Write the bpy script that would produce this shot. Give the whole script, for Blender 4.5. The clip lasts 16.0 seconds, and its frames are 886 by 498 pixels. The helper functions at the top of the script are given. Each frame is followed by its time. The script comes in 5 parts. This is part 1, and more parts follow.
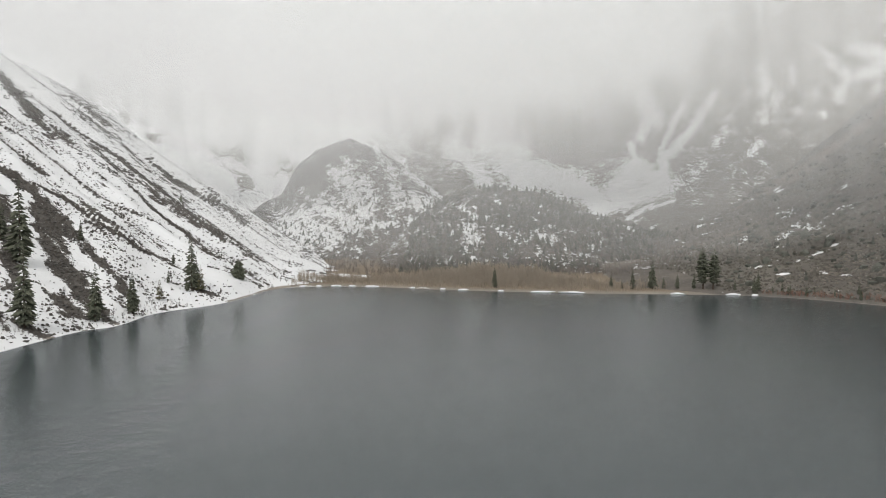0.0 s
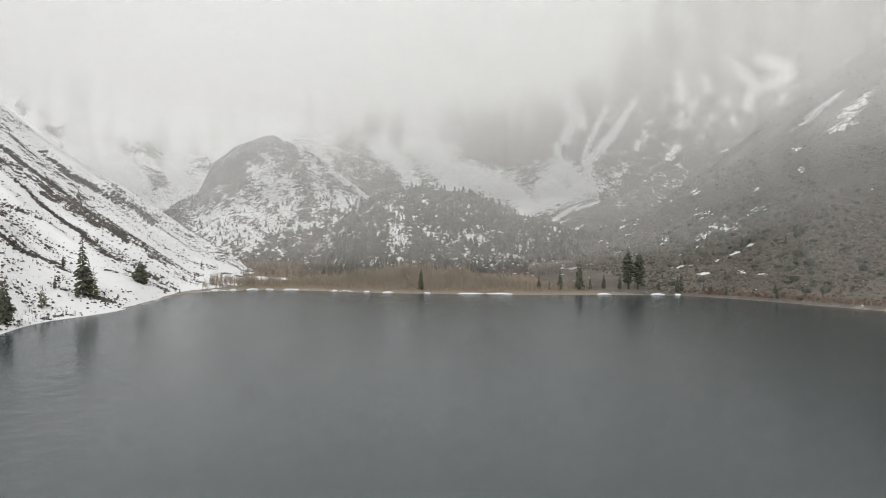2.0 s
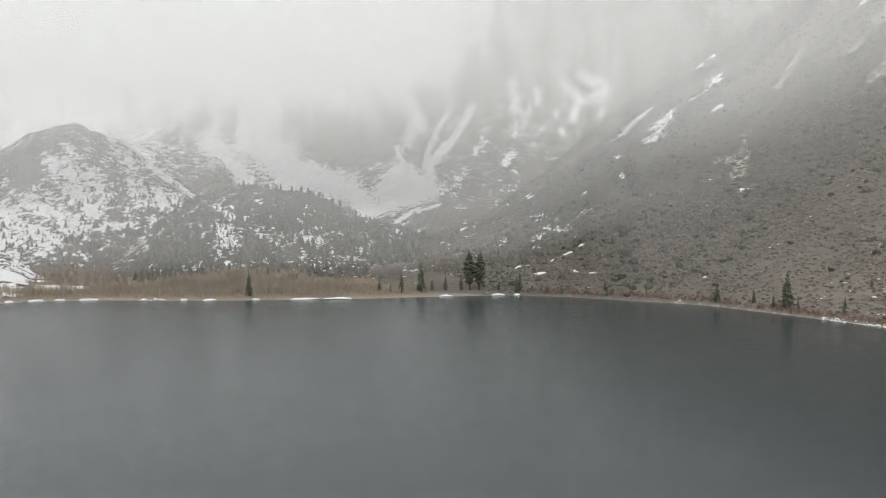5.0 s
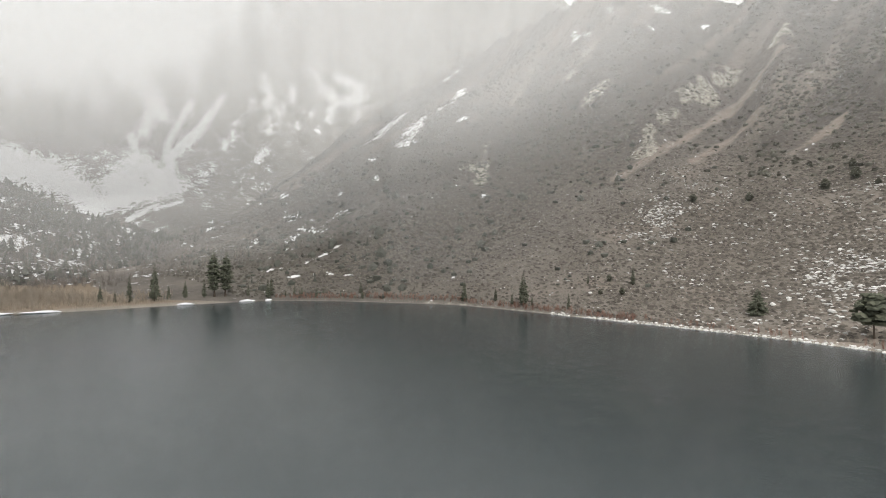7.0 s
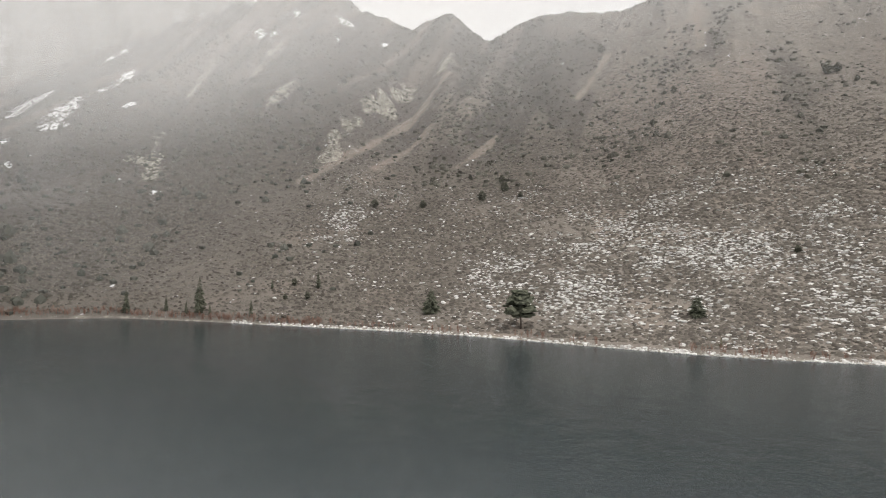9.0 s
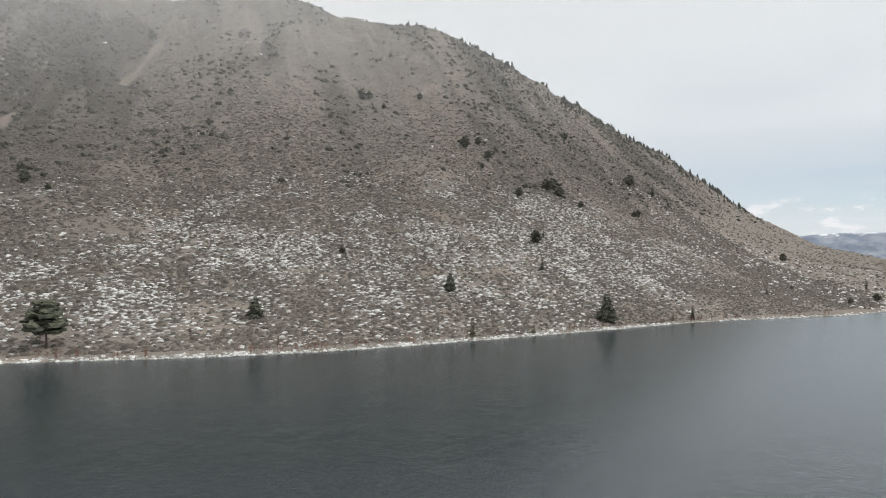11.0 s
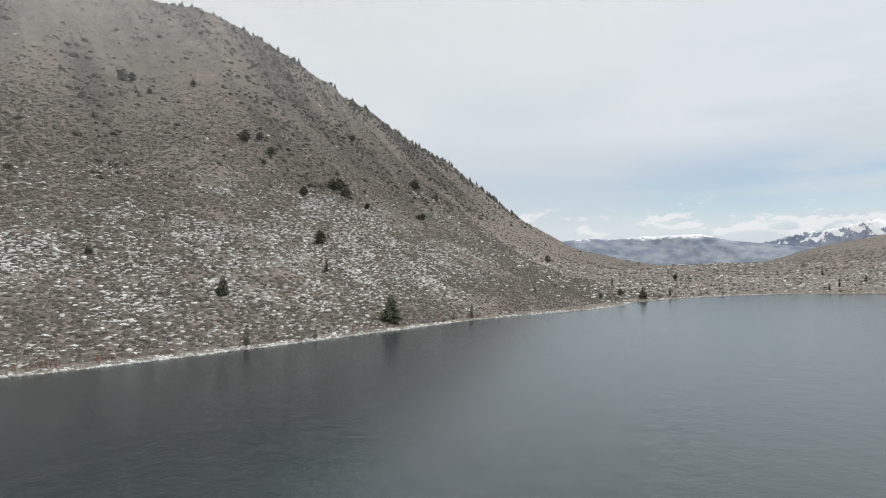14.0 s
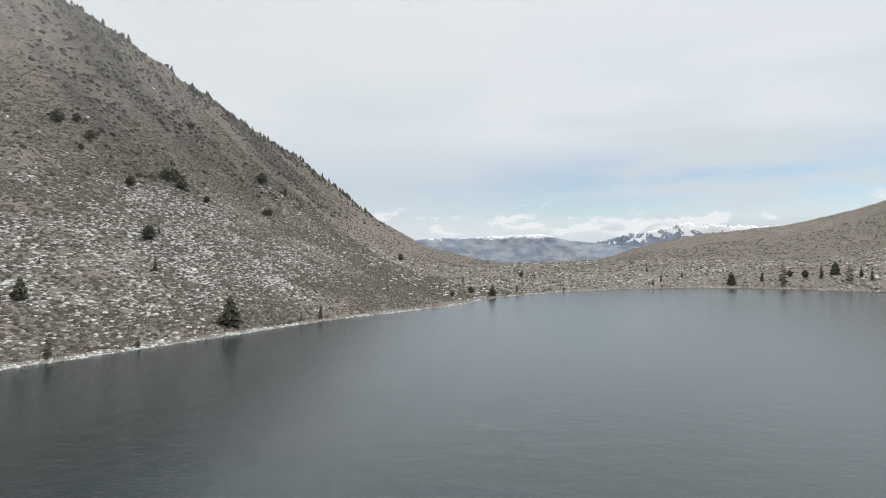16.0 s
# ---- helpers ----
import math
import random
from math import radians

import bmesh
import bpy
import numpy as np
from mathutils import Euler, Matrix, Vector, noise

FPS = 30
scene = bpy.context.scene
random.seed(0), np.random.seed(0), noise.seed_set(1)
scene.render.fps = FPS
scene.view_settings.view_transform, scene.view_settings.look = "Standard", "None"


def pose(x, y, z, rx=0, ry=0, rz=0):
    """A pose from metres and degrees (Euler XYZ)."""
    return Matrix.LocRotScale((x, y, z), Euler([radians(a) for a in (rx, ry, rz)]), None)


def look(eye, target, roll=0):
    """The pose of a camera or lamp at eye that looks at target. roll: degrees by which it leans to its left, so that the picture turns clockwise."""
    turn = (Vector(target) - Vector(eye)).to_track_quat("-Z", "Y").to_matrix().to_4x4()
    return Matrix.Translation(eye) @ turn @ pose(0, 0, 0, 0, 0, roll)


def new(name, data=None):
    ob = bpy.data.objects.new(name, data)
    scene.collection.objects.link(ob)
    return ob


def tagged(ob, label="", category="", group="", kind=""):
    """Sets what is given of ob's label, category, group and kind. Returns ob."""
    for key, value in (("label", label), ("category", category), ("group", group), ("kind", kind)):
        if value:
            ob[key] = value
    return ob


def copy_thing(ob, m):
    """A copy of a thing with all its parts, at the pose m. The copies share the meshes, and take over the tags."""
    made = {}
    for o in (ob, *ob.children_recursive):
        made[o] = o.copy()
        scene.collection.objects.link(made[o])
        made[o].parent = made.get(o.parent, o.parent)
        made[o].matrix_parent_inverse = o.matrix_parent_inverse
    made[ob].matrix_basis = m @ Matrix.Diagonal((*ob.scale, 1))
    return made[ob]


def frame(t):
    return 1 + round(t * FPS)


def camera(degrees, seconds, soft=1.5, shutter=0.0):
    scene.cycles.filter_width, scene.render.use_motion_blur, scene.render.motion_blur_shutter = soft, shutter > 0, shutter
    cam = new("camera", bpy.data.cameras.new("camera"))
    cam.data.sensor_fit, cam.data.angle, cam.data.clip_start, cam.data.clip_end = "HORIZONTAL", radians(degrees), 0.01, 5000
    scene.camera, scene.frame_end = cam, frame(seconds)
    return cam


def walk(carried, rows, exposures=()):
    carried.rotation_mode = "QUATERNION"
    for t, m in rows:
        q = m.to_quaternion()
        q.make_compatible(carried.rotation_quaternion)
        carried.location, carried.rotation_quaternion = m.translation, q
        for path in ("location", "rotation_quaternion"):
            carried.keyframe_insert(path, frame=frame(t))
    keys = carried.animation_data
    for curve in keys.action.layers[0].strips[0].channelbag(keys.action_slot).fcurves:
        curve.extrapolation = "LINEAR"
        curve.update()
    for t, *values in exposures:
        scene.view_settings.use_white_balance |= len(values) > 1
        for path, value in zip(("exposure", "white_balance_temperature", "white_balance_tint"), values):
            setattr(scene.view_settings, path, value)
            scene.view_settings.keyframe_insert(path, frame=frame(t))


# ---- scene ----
# A mountain lake under low cloud, seen from a drone that flies in a slow right turn.
cam = camera(72.2, 16.0, soft=1.0)

# seconds, x, y, z, turn to the left from +y, pitch up, lean (degrees)
PATH = [
    (0, 0.00, 0.00, 39.99, 0.00, -1.47, 0.20),
    (0.5, 0.79, 4.18, 39.93, -1.15, -1.46, 0.21),
    (1, 1.55, 8.55, 39.83, -2.81, -1.42, 0.22),
    (1.5, 2.44, 12.74, 39.56, -4.60, -1.39, 0.22),
    (2, 3.63, 16.92, 39.26, -6.65, -1.33, 0.22),
    (2.5, 5.03, 20.83, 39.02, -8.58, -1.26, 0.22),
    (3, 6.14, 24.76, 38.85, -10.74, -1.22, 0.28),
    (3.2, 6.61, 26.31, 38.78, -11.57, -1.20, 0.26),
    (3.7, 7.87, 30.22, 38.34, -13.64, -1.12, 0.25),
    (4.2, 9.41, 34.08, 37.57, -15.90, -1.02, 0.20),
    (4.7, 11.21, 37.82, 36.80, -18.89, -0.92, 0.15),
    (5.3, 13.71, 42.10, 36.35, -24.15, -0.83, 0.13),
    (5.5, 14.54, 43.50, 36.34, -26.25, -0.81, 0.15),
    (6, 16.83, 46.91, 36.34, -31.69, -0.76, 0.17),
    (6.5, 19.24, 49.75, 36.44, -37.39, -0.69, 0.26),
    (7, 21.51, 52.06, 36.74, -43.95, -0.66, 0.33),
    (7.5, 24.24, 54.46, 36.78, -50.27, -0.55, 0.35),
    (8, 27.16, 56.34, 36.48, -57.19, -0.41, 0.39),
    (8.5, 30.22, 57.56, 36.23, -64.15, -0.23, 0.43),
    (9, 33.42, 57.92, 35.84, -72.80, 0.00, 0.55),
    (9.5, 36.24, 58.35, 35.52, -82.09, 0.18, 0.52),
    (10, 38.41, 58.81, 35.30, -92.93, 0.32, 0.43),
    (10.2, 39.18, 58.90, 35.22, -96.97, 0.38, 0.37),
    (10.7, 41.30, 58.43, 34.73, -107.24, 0.54, 0.18),
    (11.2, 43.35, 56.76, 33.92, -116.13, 0.72, -0.10),
    (11.7, 45.14, 54.65, 33.09, -122.61, 0.88, -0.35),
    (12.3, 46.70, 52.64, 32.55, -125.74, 1.00, -0.46),
    (12.5, 47.08, 52.20, 32.50, -125.75, 1.00, -0.48),
    (13, 48.03, 51.09, 32.41, -125.81, 1.05, -0.39),
    (13.5, 49.34, 49.69, 32.29, -128.67, 1.07, -0.33),
    (14, 50.71, 48.00, 32.33, -132.33, 1.03, -0.32),
    (14.5, 52.24, 46.06, 32.39, -134.72, 0.98, -0.33),
    (15, 53.83, 44.04, 32.34, -137.50, 0.92, -0.32),
    (15.5, 55.55, 41.70, 32.18, -141.66, 0.86, -0.31),
    (16, 56.71, 39.08, 31.94, -146.02, 0.82, -0.36),
]
walk(cam, [(t, pose(x, y, z, 0, 0, yaw) @ pose(0, 0, 0, 90 + pitch) @ pose(0, 0, 0, 0, 0, roll)) for t, x, y, z, yaw, pitch, roll in PATH],
     exposures=[(0.0, 0.11, 6500, 11), (3.0, 0.15, 6500, 11), (5.5, 0.27, 6420, 10), (6.5, 0.36, 6500, 11), (8.0, 0.34, 6600, 12), (9.0, 0.27, 6600, 13), (10.0, 0.24, 6480, 12), (12.5, 0.06, 6280, 10), (16.0, 0.13, 6300, 10)])

# ---- world and sun ----
SUN_AZ, SUN_EL = 200.0, 48.0
world = bpy.data.worlds.new("world")
scene.world = world
world.use_nodes = True
wn, wl = world.node_tree.nodes, world.node_tree.links
wn.clear()

sky = wn.new("ShaderNodeTexSky")
sky.sky_type, sky.sun_disc = "NISHITA", False
sky.sun_elevation, sky.sun_rotation = radians(SUN_EL), radians(SUN_AZ)
sky.altitude, sky.air_density, sky.dust_density = 2300, 1.0, 2.0
coord = wn.new("ShaderNodeTexCoord")
# cloud cover: streaky noise over the sky's direction, thinner low in the south-east
mapn = wn.new("ShaderNodeMapping")
mapn.inputs["Scale"].default_value = (1.2, 1.2, 7.0)
wl.new(coord.outputs["Generated"], mapn.inputs[0])
cn = wn.new("ShaderNodeTexNoise")
cn.inputs["Scale"].default_value, cn.inputs["Detail"].default_value, cn.inputs["Roughness"].default_value = 2.6, 5.0, 0.5
wl.new(mapn.outputs[0], cn.inputs["Vector"])
sep = wn.new("ShaderNodeSeparateXYZ")
wl.new(coord.outputs["Generated"], sep.inputs[0])


def wmath(op, a, b=0.0, c=0.0):
    n = wn.new("ShaderNodeMath")
    n.operation = op
    for i, v in enumerate((a, b, c)):
        if isinstance(v, (int, float)):
            n.inputs[i].default_value = v
        else:
            wl.new(v, n.inputs[i])
    return n.outputs[0]


def wsmooth(v, lo, hi):
    n = wn.new("ShaderNodeMapRange")
    n.interpolation_type = "SMOOTHSTEP"
    n.inputs["From Min"].default_value, n.inputs["From Max"].default_value = lo, hi
    wl.new(v, n.inputs["Value"])
    return n.outputs["Result"]


south = wsmooth(sep.outputs["Y"], 0.35, -0.7)      # 1 to the south, where the cover breaks up
low = wmath("MULTIPLY", wsmooth(sep.outputs["Z"], 0.015, 0.085), wsmooth(sep.outputs["Z"], 0.20, 0.11))  # a band above the far ranges
west_of = wsmooth(sep.outputs["X"], 0.75, 0.15)
gap = wmath("MULTIPLY", wmath("MULTIPLY", south, low), wmath("ADD", wmath("MULTIPLY", west_of, 0.6), 0.36))
gap = wmath("MULTIPLY", gap, wsmooth(cn.outputs["Fac"], 0.68, 0.40))
puffs = wn.new("ShaderNodeTexNoise")
pmap = wn.new("ShaderNodeMapping")
pmap.inputs["Scale"].default_value = (1.0, 1.0, 2.6)
wl.new(coord.outputs["Generated"], pmap.inputs[0])
wl.new(pmap.outputs[0], puffs.inputs["Vector"])
puffs.inputs["Scale"].default_value, puffs.inputs["Detail"].default_value, puffs.inputs["Roughness"].default_value = 13.0, 6.0, 0.6
band = wmath("MULTIPLY", wsmooth(sep.outputs["Z"], 0.012, 0.04), wsmooth(sep.outputs["Z"], 0.125, 0.06))
heap = wmath("MULTIPLY", wsmooth(wmath("ADD", puffs.outputs["Fac"], wmath("MULTIPLY", band, 0.10)), 0.615, 0.70), wmath("MULTIPLY", band, south))
cloud = wmath("MAXIMUM", wmath("SUBTRACT", 1.0, wmath("MULTIPLY", gap, 0.9)), heap)
skyscale = wn.new("ShaderNodeMix")
skyscale.data_type, skyscale.blend_type = "RGBA", "MULTIPLY"
skyscale.inputs["Factor"].default_value = 1.0
wl.new(sky.outputs[0], skyscale.inputs["A"])
skyscale.inputs["B"].default_value = (0.086, 0.086, 0.080, 1)
tone = wn.new("ShaderNodeMix")
tone.data_type = "RGBA"
wl.new(south, tone.inputs["Factor"])
tone.inputs["A"].default_value = (0.80, 0.80, 0.78, 1)
veil = wn.new("ShaderNodeMix")
veil.data_type = "RGBA"
veil_f = wmath("MULTIPLY", wsmooth(cn.outputs["Fac"], 0.3, 0.75), wsmooth(sep.outputs["Z"], 0.40, 0.10))
wl.new(veil_f, veil.inputs["Factor"])
veil.inputs["A"].default_value = (0.70, 0.725, 0.735, 1)
veil.inputs["B"].default_value = (0.565, 0.62, 0.645, 1)
puff_tone = wn.new("ShaderNodeMix")
puff_tone.data_type = "RGBA"
wl.new(heap, puff_tone.inputs["Factor"])
wl.new(veil.outputs["Result"], puff_tone.inputs["A"])
puff_tone.inputs["B"].default_value = (0.78, 0.78, 0.78, 1)
wl.new(puff_tone.outputs["Result"], tone.inputs["B"])
wmix = wn.new("ShaderNodeMix")
wmix.data_type = "RGBA"
wl.new(cloud, wmix.inputs["Factor"])
wl.new(skyscale.outputs["Result"], wmix.inputs["A"])
wl.new(tone.outputs["Result"], wmix.inputs["B"])
bg = wn.new("ShaderNodeBackground")
bg.inputs["Strength"].default_value = 1.0
wl.new(wmix.outputs["Result"], bg.inputs["Color"])
wout = wn.new("ShaderNodeOutputWorld")
wl.new(bg.outputs[0], wout.inputs["Surface"])

sun = bpy.data.lights.new("sun", "SUN")
sun.energy, sun.angle, sun.color = 1.4, radians(25), (1.0, 0.97, 0.92)
sun_ob = new("sun", sun)
sa, se = radians(SUN_AZ), radians(SUN_EL)
sun_ob.matrix_world = look((0, 0, 900), (-300 * math.sin(sa) * math.cos(se), -300 * math.cos(sa) * math.cos(se), 900 - 300 * math.sin(se)))


# ---- small helpers ----
class Nodes:
    """A node material under construction."""

    def __init__(self, name):
        self.mat = bpy.data.materials.new(name)
        self.mat.use_nodes = True
        self.n, self.l = self.mat.node_tree.nodes, self.mat.node_tree.links
        self.bsdf = self.n["Principled BSDF"]
        self.out = self.n["Material Output"]
        self.pos = self.n.new("ShaderNodeNewGeometry").outputs["Position"]

    def put(self, v, socket):
        if isinstance(v, bpy.types.NodeSocket):
            self.l.new(v, socket)
        elif isinstance(v, (tuple, list)):
            socket.default_value = (*v, 1) if len(v) == 3 and socket.type == "RGBA" else v
        else:
            socket.default_value = v

    def math(self, op, a, b=0.0, c=0.0):
        n = self.n.new("ShaderNodeMath")
        n.operation = op
        for i, v in enumerate((a, b, c)):
            self.put(v, n.inputs[i])
        return n.outputs[0]

    def smooth(self, v, lo, hi, to=(0.0, 1.0)):
        n = self.n.new("ShaderNodeMapRange")
        n.interpolation_type = "SMOOTHSTEP"
        self.put(v, n.inputs["Value"])
        for key, x in zip(("From Min", "From Max", "To Min", "To Max"), (lo, hi, *to)):
            self.put(x, n.inputs[key])
        return n.outputs["Result"]

    def noise(self, scale, detail=4.0, rough=0.55, stretch=None, shift=(0, 0, 0), vector=None):
        n = self.n.new("ShaderNodeTexNoise")
        n.inputs["Scale"].default_value, n.inputs["Detail"].default_value, n.inputs["Roughness"].default_value = scale, detail, rough
        m = self.n.new("ShaderNodeMapping")
        m.inputs["Scale"].default_value = stretch or (1, 1, 1)
        m.inputs["Location"].default_value = shift
        self.l.new(vector or self.pos, m.inputs[0])
        self.l.new(m.outputs[0], n.inputs["Vector"])
        return n.outputs["Fac"]

    def mix(self, f, a, b):
        n = self.n.new("ShaderNodeMix")
        n.data_type = "RGBA"
        self.put(f, n.inputs["Factor"])
        self.put(a, n.inputs["A"])
        self.put(b, n.inputs["B"])
        return n.outputs["Result"]

    def attr(self, name):
        n = self.n.new("ShaderNodeAttribute")
        n.attribute_name = name
        return n.outputs["Fac"]

    def rand(self):
        return self.n.new("ShaderNodeObjectInfo").outputs["Random"]

    def island(self):
        return self.n.new("ShaderNodeNewGeometry").outputs["Random Per Island"]

    def bump(self, height, strength=0.4, distance=0.3):
        n = self.n.new("ShaderNodeBump")
        n.inputs["Strength"].default_value, n.inputs["Distance"].default_value = strength, distance
        self.l.new(height, n.inputs["Height"])
        self.l.new(n.outputs[0], self.bsdf.inputs["Normal"])

    def done(self, color, rough=0.8, spec=0.3):
        self.put(color, self.bsdf.inputs["Base Color"])
        self.put(rough, self.bsdf.inputs["Roughness"])
        self.bsdf.inputs["Specular IOR Level"].default_value = spec
        return self.mat


def mesh_from(name, verts, faces, material, smooth=False):
    me = bpy.data.meshes.new(name)
    verts = np.asarray(verts, np.float32)
    faces = np.asarray(faces, np.int32)
    k = faces.shape[1]
    me.vertices.add(len(verts))
    me.vertices.foreach_set("co", verts.ravel())
    me.loops.add(faces.size)
    me.loops.foreach_set("vertex_index", faces.ravel())
    me.polygons.add(len(faces))
    me.polygons.foreach_set("loop_start", np.arange(len(faces), dtype=np.int32) * k)
    me.polygons.foreach_set("loop_total", np.full(len(faces), k, np.int32))
    me.polygons.foreach_set("use_smooth", np.full(len(faces), smooth))
    me.update(calc_edges=True)
    me.materials.append(material)
    return me


rng = np.random.default_rng(7)
TABLE = rng.random(65536)


def lattice(ix, iy):
    return TABLE[(ix * 73856093 ^ iy * 19349663) & 65535]


def vnoise(x, y):
    """Smooth noise in 0..1 on a unit lattice."""
    ix, iy = np.floor(x).astype(np.int64), np.floor(y).astype(np.int64)
    fx, fy = x - ix, y - iy
    fx, fy = fx * fx * (3 - 2 * fx), fy * fy * (3 - 2 * fy)
    a, b = lattice(ix, iy), lattice(ix + 1, iy)
    c, d = lattice(ix, iy + 1), lattice(ix + 1, iy + 1)
    return (a + (b - a) * fx) * (1 - fy) + (c + (d - c) * fx) * fy


def fbm(x, y, octaves=4, gain=0.5):
    total, amp, norm = 0.0, 1.0, 0.0
    for i in range(octaves):
        total = total + amp * vnoise(x * 2**i + 17.3 * i, y * 2**i - 9.1 * i)
        norm += amp
        amp *= gain
    return total / norm


def sstep(v, lo, hi):
    u = np.clip((v - lo) / (hi - lo), 0, 1)
    return u * u * (3 - 2 * u)


# ---- the lie of the land ----
SHORE = [(259, 8), (265, -60), (272, -121), (281, -197), (275, -294), (289, -382), (272, -483), (224, -576), (122, -622), (40, -600),
         (-60, -600), (-130, -480), (-150, -300), (-148, -100), (-145, 100), (-147, 230), (-139, 258), (-141, 300), (-124, 345), (-118, 432),
         (-85, 453), (-40, 447), (8, 427), (90, 408), (148, 403), (212, 389), (262, 322), (275, 283), (278, 181), (276, 120), (264, 60)]


def closed_curve(points, n):
    p = np.array(points, float)
    k = len(p)
    out = []
    for i in range(k):
        a, b, c, d = p[i - 1], p[i], p[(i + 1) % k], p[(i + 2) % k]
        for s in np.arange(n) / n:
            out.append(0.5 * (2 * b + (c - a) * s + (2 * a - 5 * b + 4 * c - d) * s**2 + (3 * b - a - 3 * c + d) * s**3))
    return np.array(out)


CURVE = closed_curve(SHORE, 12)


def shore_table(cx, cy):
    """Distance to the waterline by azimuth in whole tenths of a degree, seen from a point on the lake."""
    a = np.degrees(np.arctan2(CURVE[:, 0] - cx, CURVE[:, 1] - cy)) % 360
    r = np.hypot(CURVE[:, 0] - cx, CURVE[:, 1] - cy)
    o = np.argsort(a)
    a, r = a[o], r[o]
    return np.interp(np.arange(3601) / 10, np.r_[a[-1] - 360, a, a[0] + 360], np.r_[r[-1], r, r[0]])


class Landform:
    """A mountainside that rises from the waterline to a crest: azimuth, distance, elevation angle of the crest and hollowness."""

    def __init__(self, centre, eye, rows, fall, start=0.0):
        self.c, self.fall, self.start = centre, fall, start
        self.rs = shore_table(*centre)
        t = np.array(rows, float)
        self.az, self.rr, self.p = t[:, 0], t[:, 1], t[:, 3]
        self.z = eye + t[:, 1] * np.tan(np.radians(t[:, 2]))

    def height(self, x, y):
        dx, dy = x - self.c[0], y - self.c[1]
        az = np.degrees(np.arctan2(dx, dy)) % 360
        az = np.where(az < self.az[0], az + 360, az)
        az = np.where((az > self.az[-1]) & (az - 360 >= self.az[0]), az - 360, az)
        r = np.hypot(dx, dy)
        rs = np.interp((az % 360) * 10, np.arange(3601), self.rs) + self.start
        rr, zr, p = (np.interp(az, self.az, v) for v in (self.rr, self.z, self.p))
        u = (r - rs) / (rr - rs)
        z = np.where(u < 1, zr * np.clip(u, 0, 1) ** p, zr - self.fall * (r - rr))
        out = np.maximum(self.az[0] - az, az - self.az[-1])
        return np.where(out > 0, z - out * 12, z), u


EAST = Landform((40, 55), 36, [
    (12, 700, -2.2, 1.0), (17, 760, -0.6, 1.0), (21.8, 850, 1.2, 0.9), (25, 920, 2.8, 0.9), (30, 1020, 6.2, 0.9), (36, 1200, 11.5, 0.9), (42.5, 1280, 15.4, 0.95),
    (46.3, 1250, 17.4, 1.05), (51.5, 1120, 19.7, 1.1), (55.5, 1020, 21.3, 1.15), (57.9, 980, 21.9, 1.2), (63.2, 930, 21.8, 1.25), (69.2, 900, 19.8, 1.3),
    (72.7, 860, 20.5, 1.3), (76.2, 840, 19.2, 1.3), (83, 780, 21.2, 1.35), (87.1, 760, 20.6, 1.4), (92.3, 740, 22.0, 1.4), (98, 720, 22.3, 1.4),
    (104, 720, 21.0, 1.4), (111.8, 725, 20.6, 1.35), (116.6, 745, 18.5, 1.3), (121.5, 800, 15.4, 1.2), (126, 870, 12.9, 1.15), (133, 1020, 8.5, 1.1),
    (139.7, 1090, 3.2, 1.05), (144.1, 1090, 0.6, 1.0), (148, 1020, -0.5, 0.95), (151, 950, -0.8, 0.9), (158, 880, -0.7, 0.8), (166, 860, -0.8, 0.7), (180, 830, -0.8, 0.7), (200, 800, -0.5, 0.7)], 0.30)
WEST = Landform((0, 0), 40, [
    (205, 900, 3, 1.1), (215, 820, 8, 1.1), (230, 760, 14, 1.15), (250, 720, 20, 1.15), (280, 760, 22, 1.15), (310, 860, 18.5, 1.15), (324, 820, 13.6, 1.15),
    (327.6, 800, 11.8, 1.15), (331.6, 770, 9.3, 1.15), (335.8, 740, 6.3, 1.12), (340.3, 720, 3.4, 1.1), (345.2, 700, 0.1, 1.1), (349.2, 640, -2.7, 1.0), (353, 600, -3.6, 1.0)], 0.45)
KNOLL = Landform((0, 0), 40, [
    (340, 960, 0.5, 1.0), (345.2, 960, 3.5, 1.0), (346.4, 960, 6.1, 0.95), (348.2, 955, 7.6, 0.95), (351.3, 950, 8.5, 0.9), (354.5, 930, 7.9, 0.9), (356.6, 915, 6.5, 0.9), (358.7, 900, 4.7, 0.9), (360.8, 890, 2.8, 0.9), (366, 880, -1, 1.0)], 0.35, 280)
HILL = Landform((0, 0), 40, [
    (354, 820, -1.0, 1.0), (358, 830, 2.6, 0.9), (360.3, 840, 3.6, 0.85), (364.5, 840, 4.3, 0.8), (369.3, 830, 3.8, 0.8), (372.9, 820, 2.2, 0.85), (376.4, 810, 0.9, 0.9), (381.2, 800, -0.4, 1.0), (386, 800, -2, 1.0)], 0.3, 150)
SOUTH = Landform((50, 45), 33, [
    (154, 1450, -2.0, 1.0), (159.7, 1450, -0.5, 1.0), (163.4, 1420, 0.7, 1.0), (169.5, 1400, 1.95, 1.0), (175.1, 1350, 2.5, 1.0), (179.7, 1300, 3.4, 1.0), (182.2, 1260, 4.2, 1.0),
    (190, 1200, 6.5, 1.0), (205, 1100, 9, 1.0), (218, 1000, 9, 1.0), (230, 1000, 6, 1.0)], 0.2, 190)
CIRQUE = np.array([(-70, 1160, 100), (-40, 1140, 90), (-25, 1110, 90), (-12, 1150, 95), (0, 1150, 100), (10, 1080, 95), (20, 1010, 100), (28, 1130, 110), (40, 1350, 200), (60, 1500, 300)], float)
OX, OY = 30.0, 30.0
RS = shore_table(OX, OY)


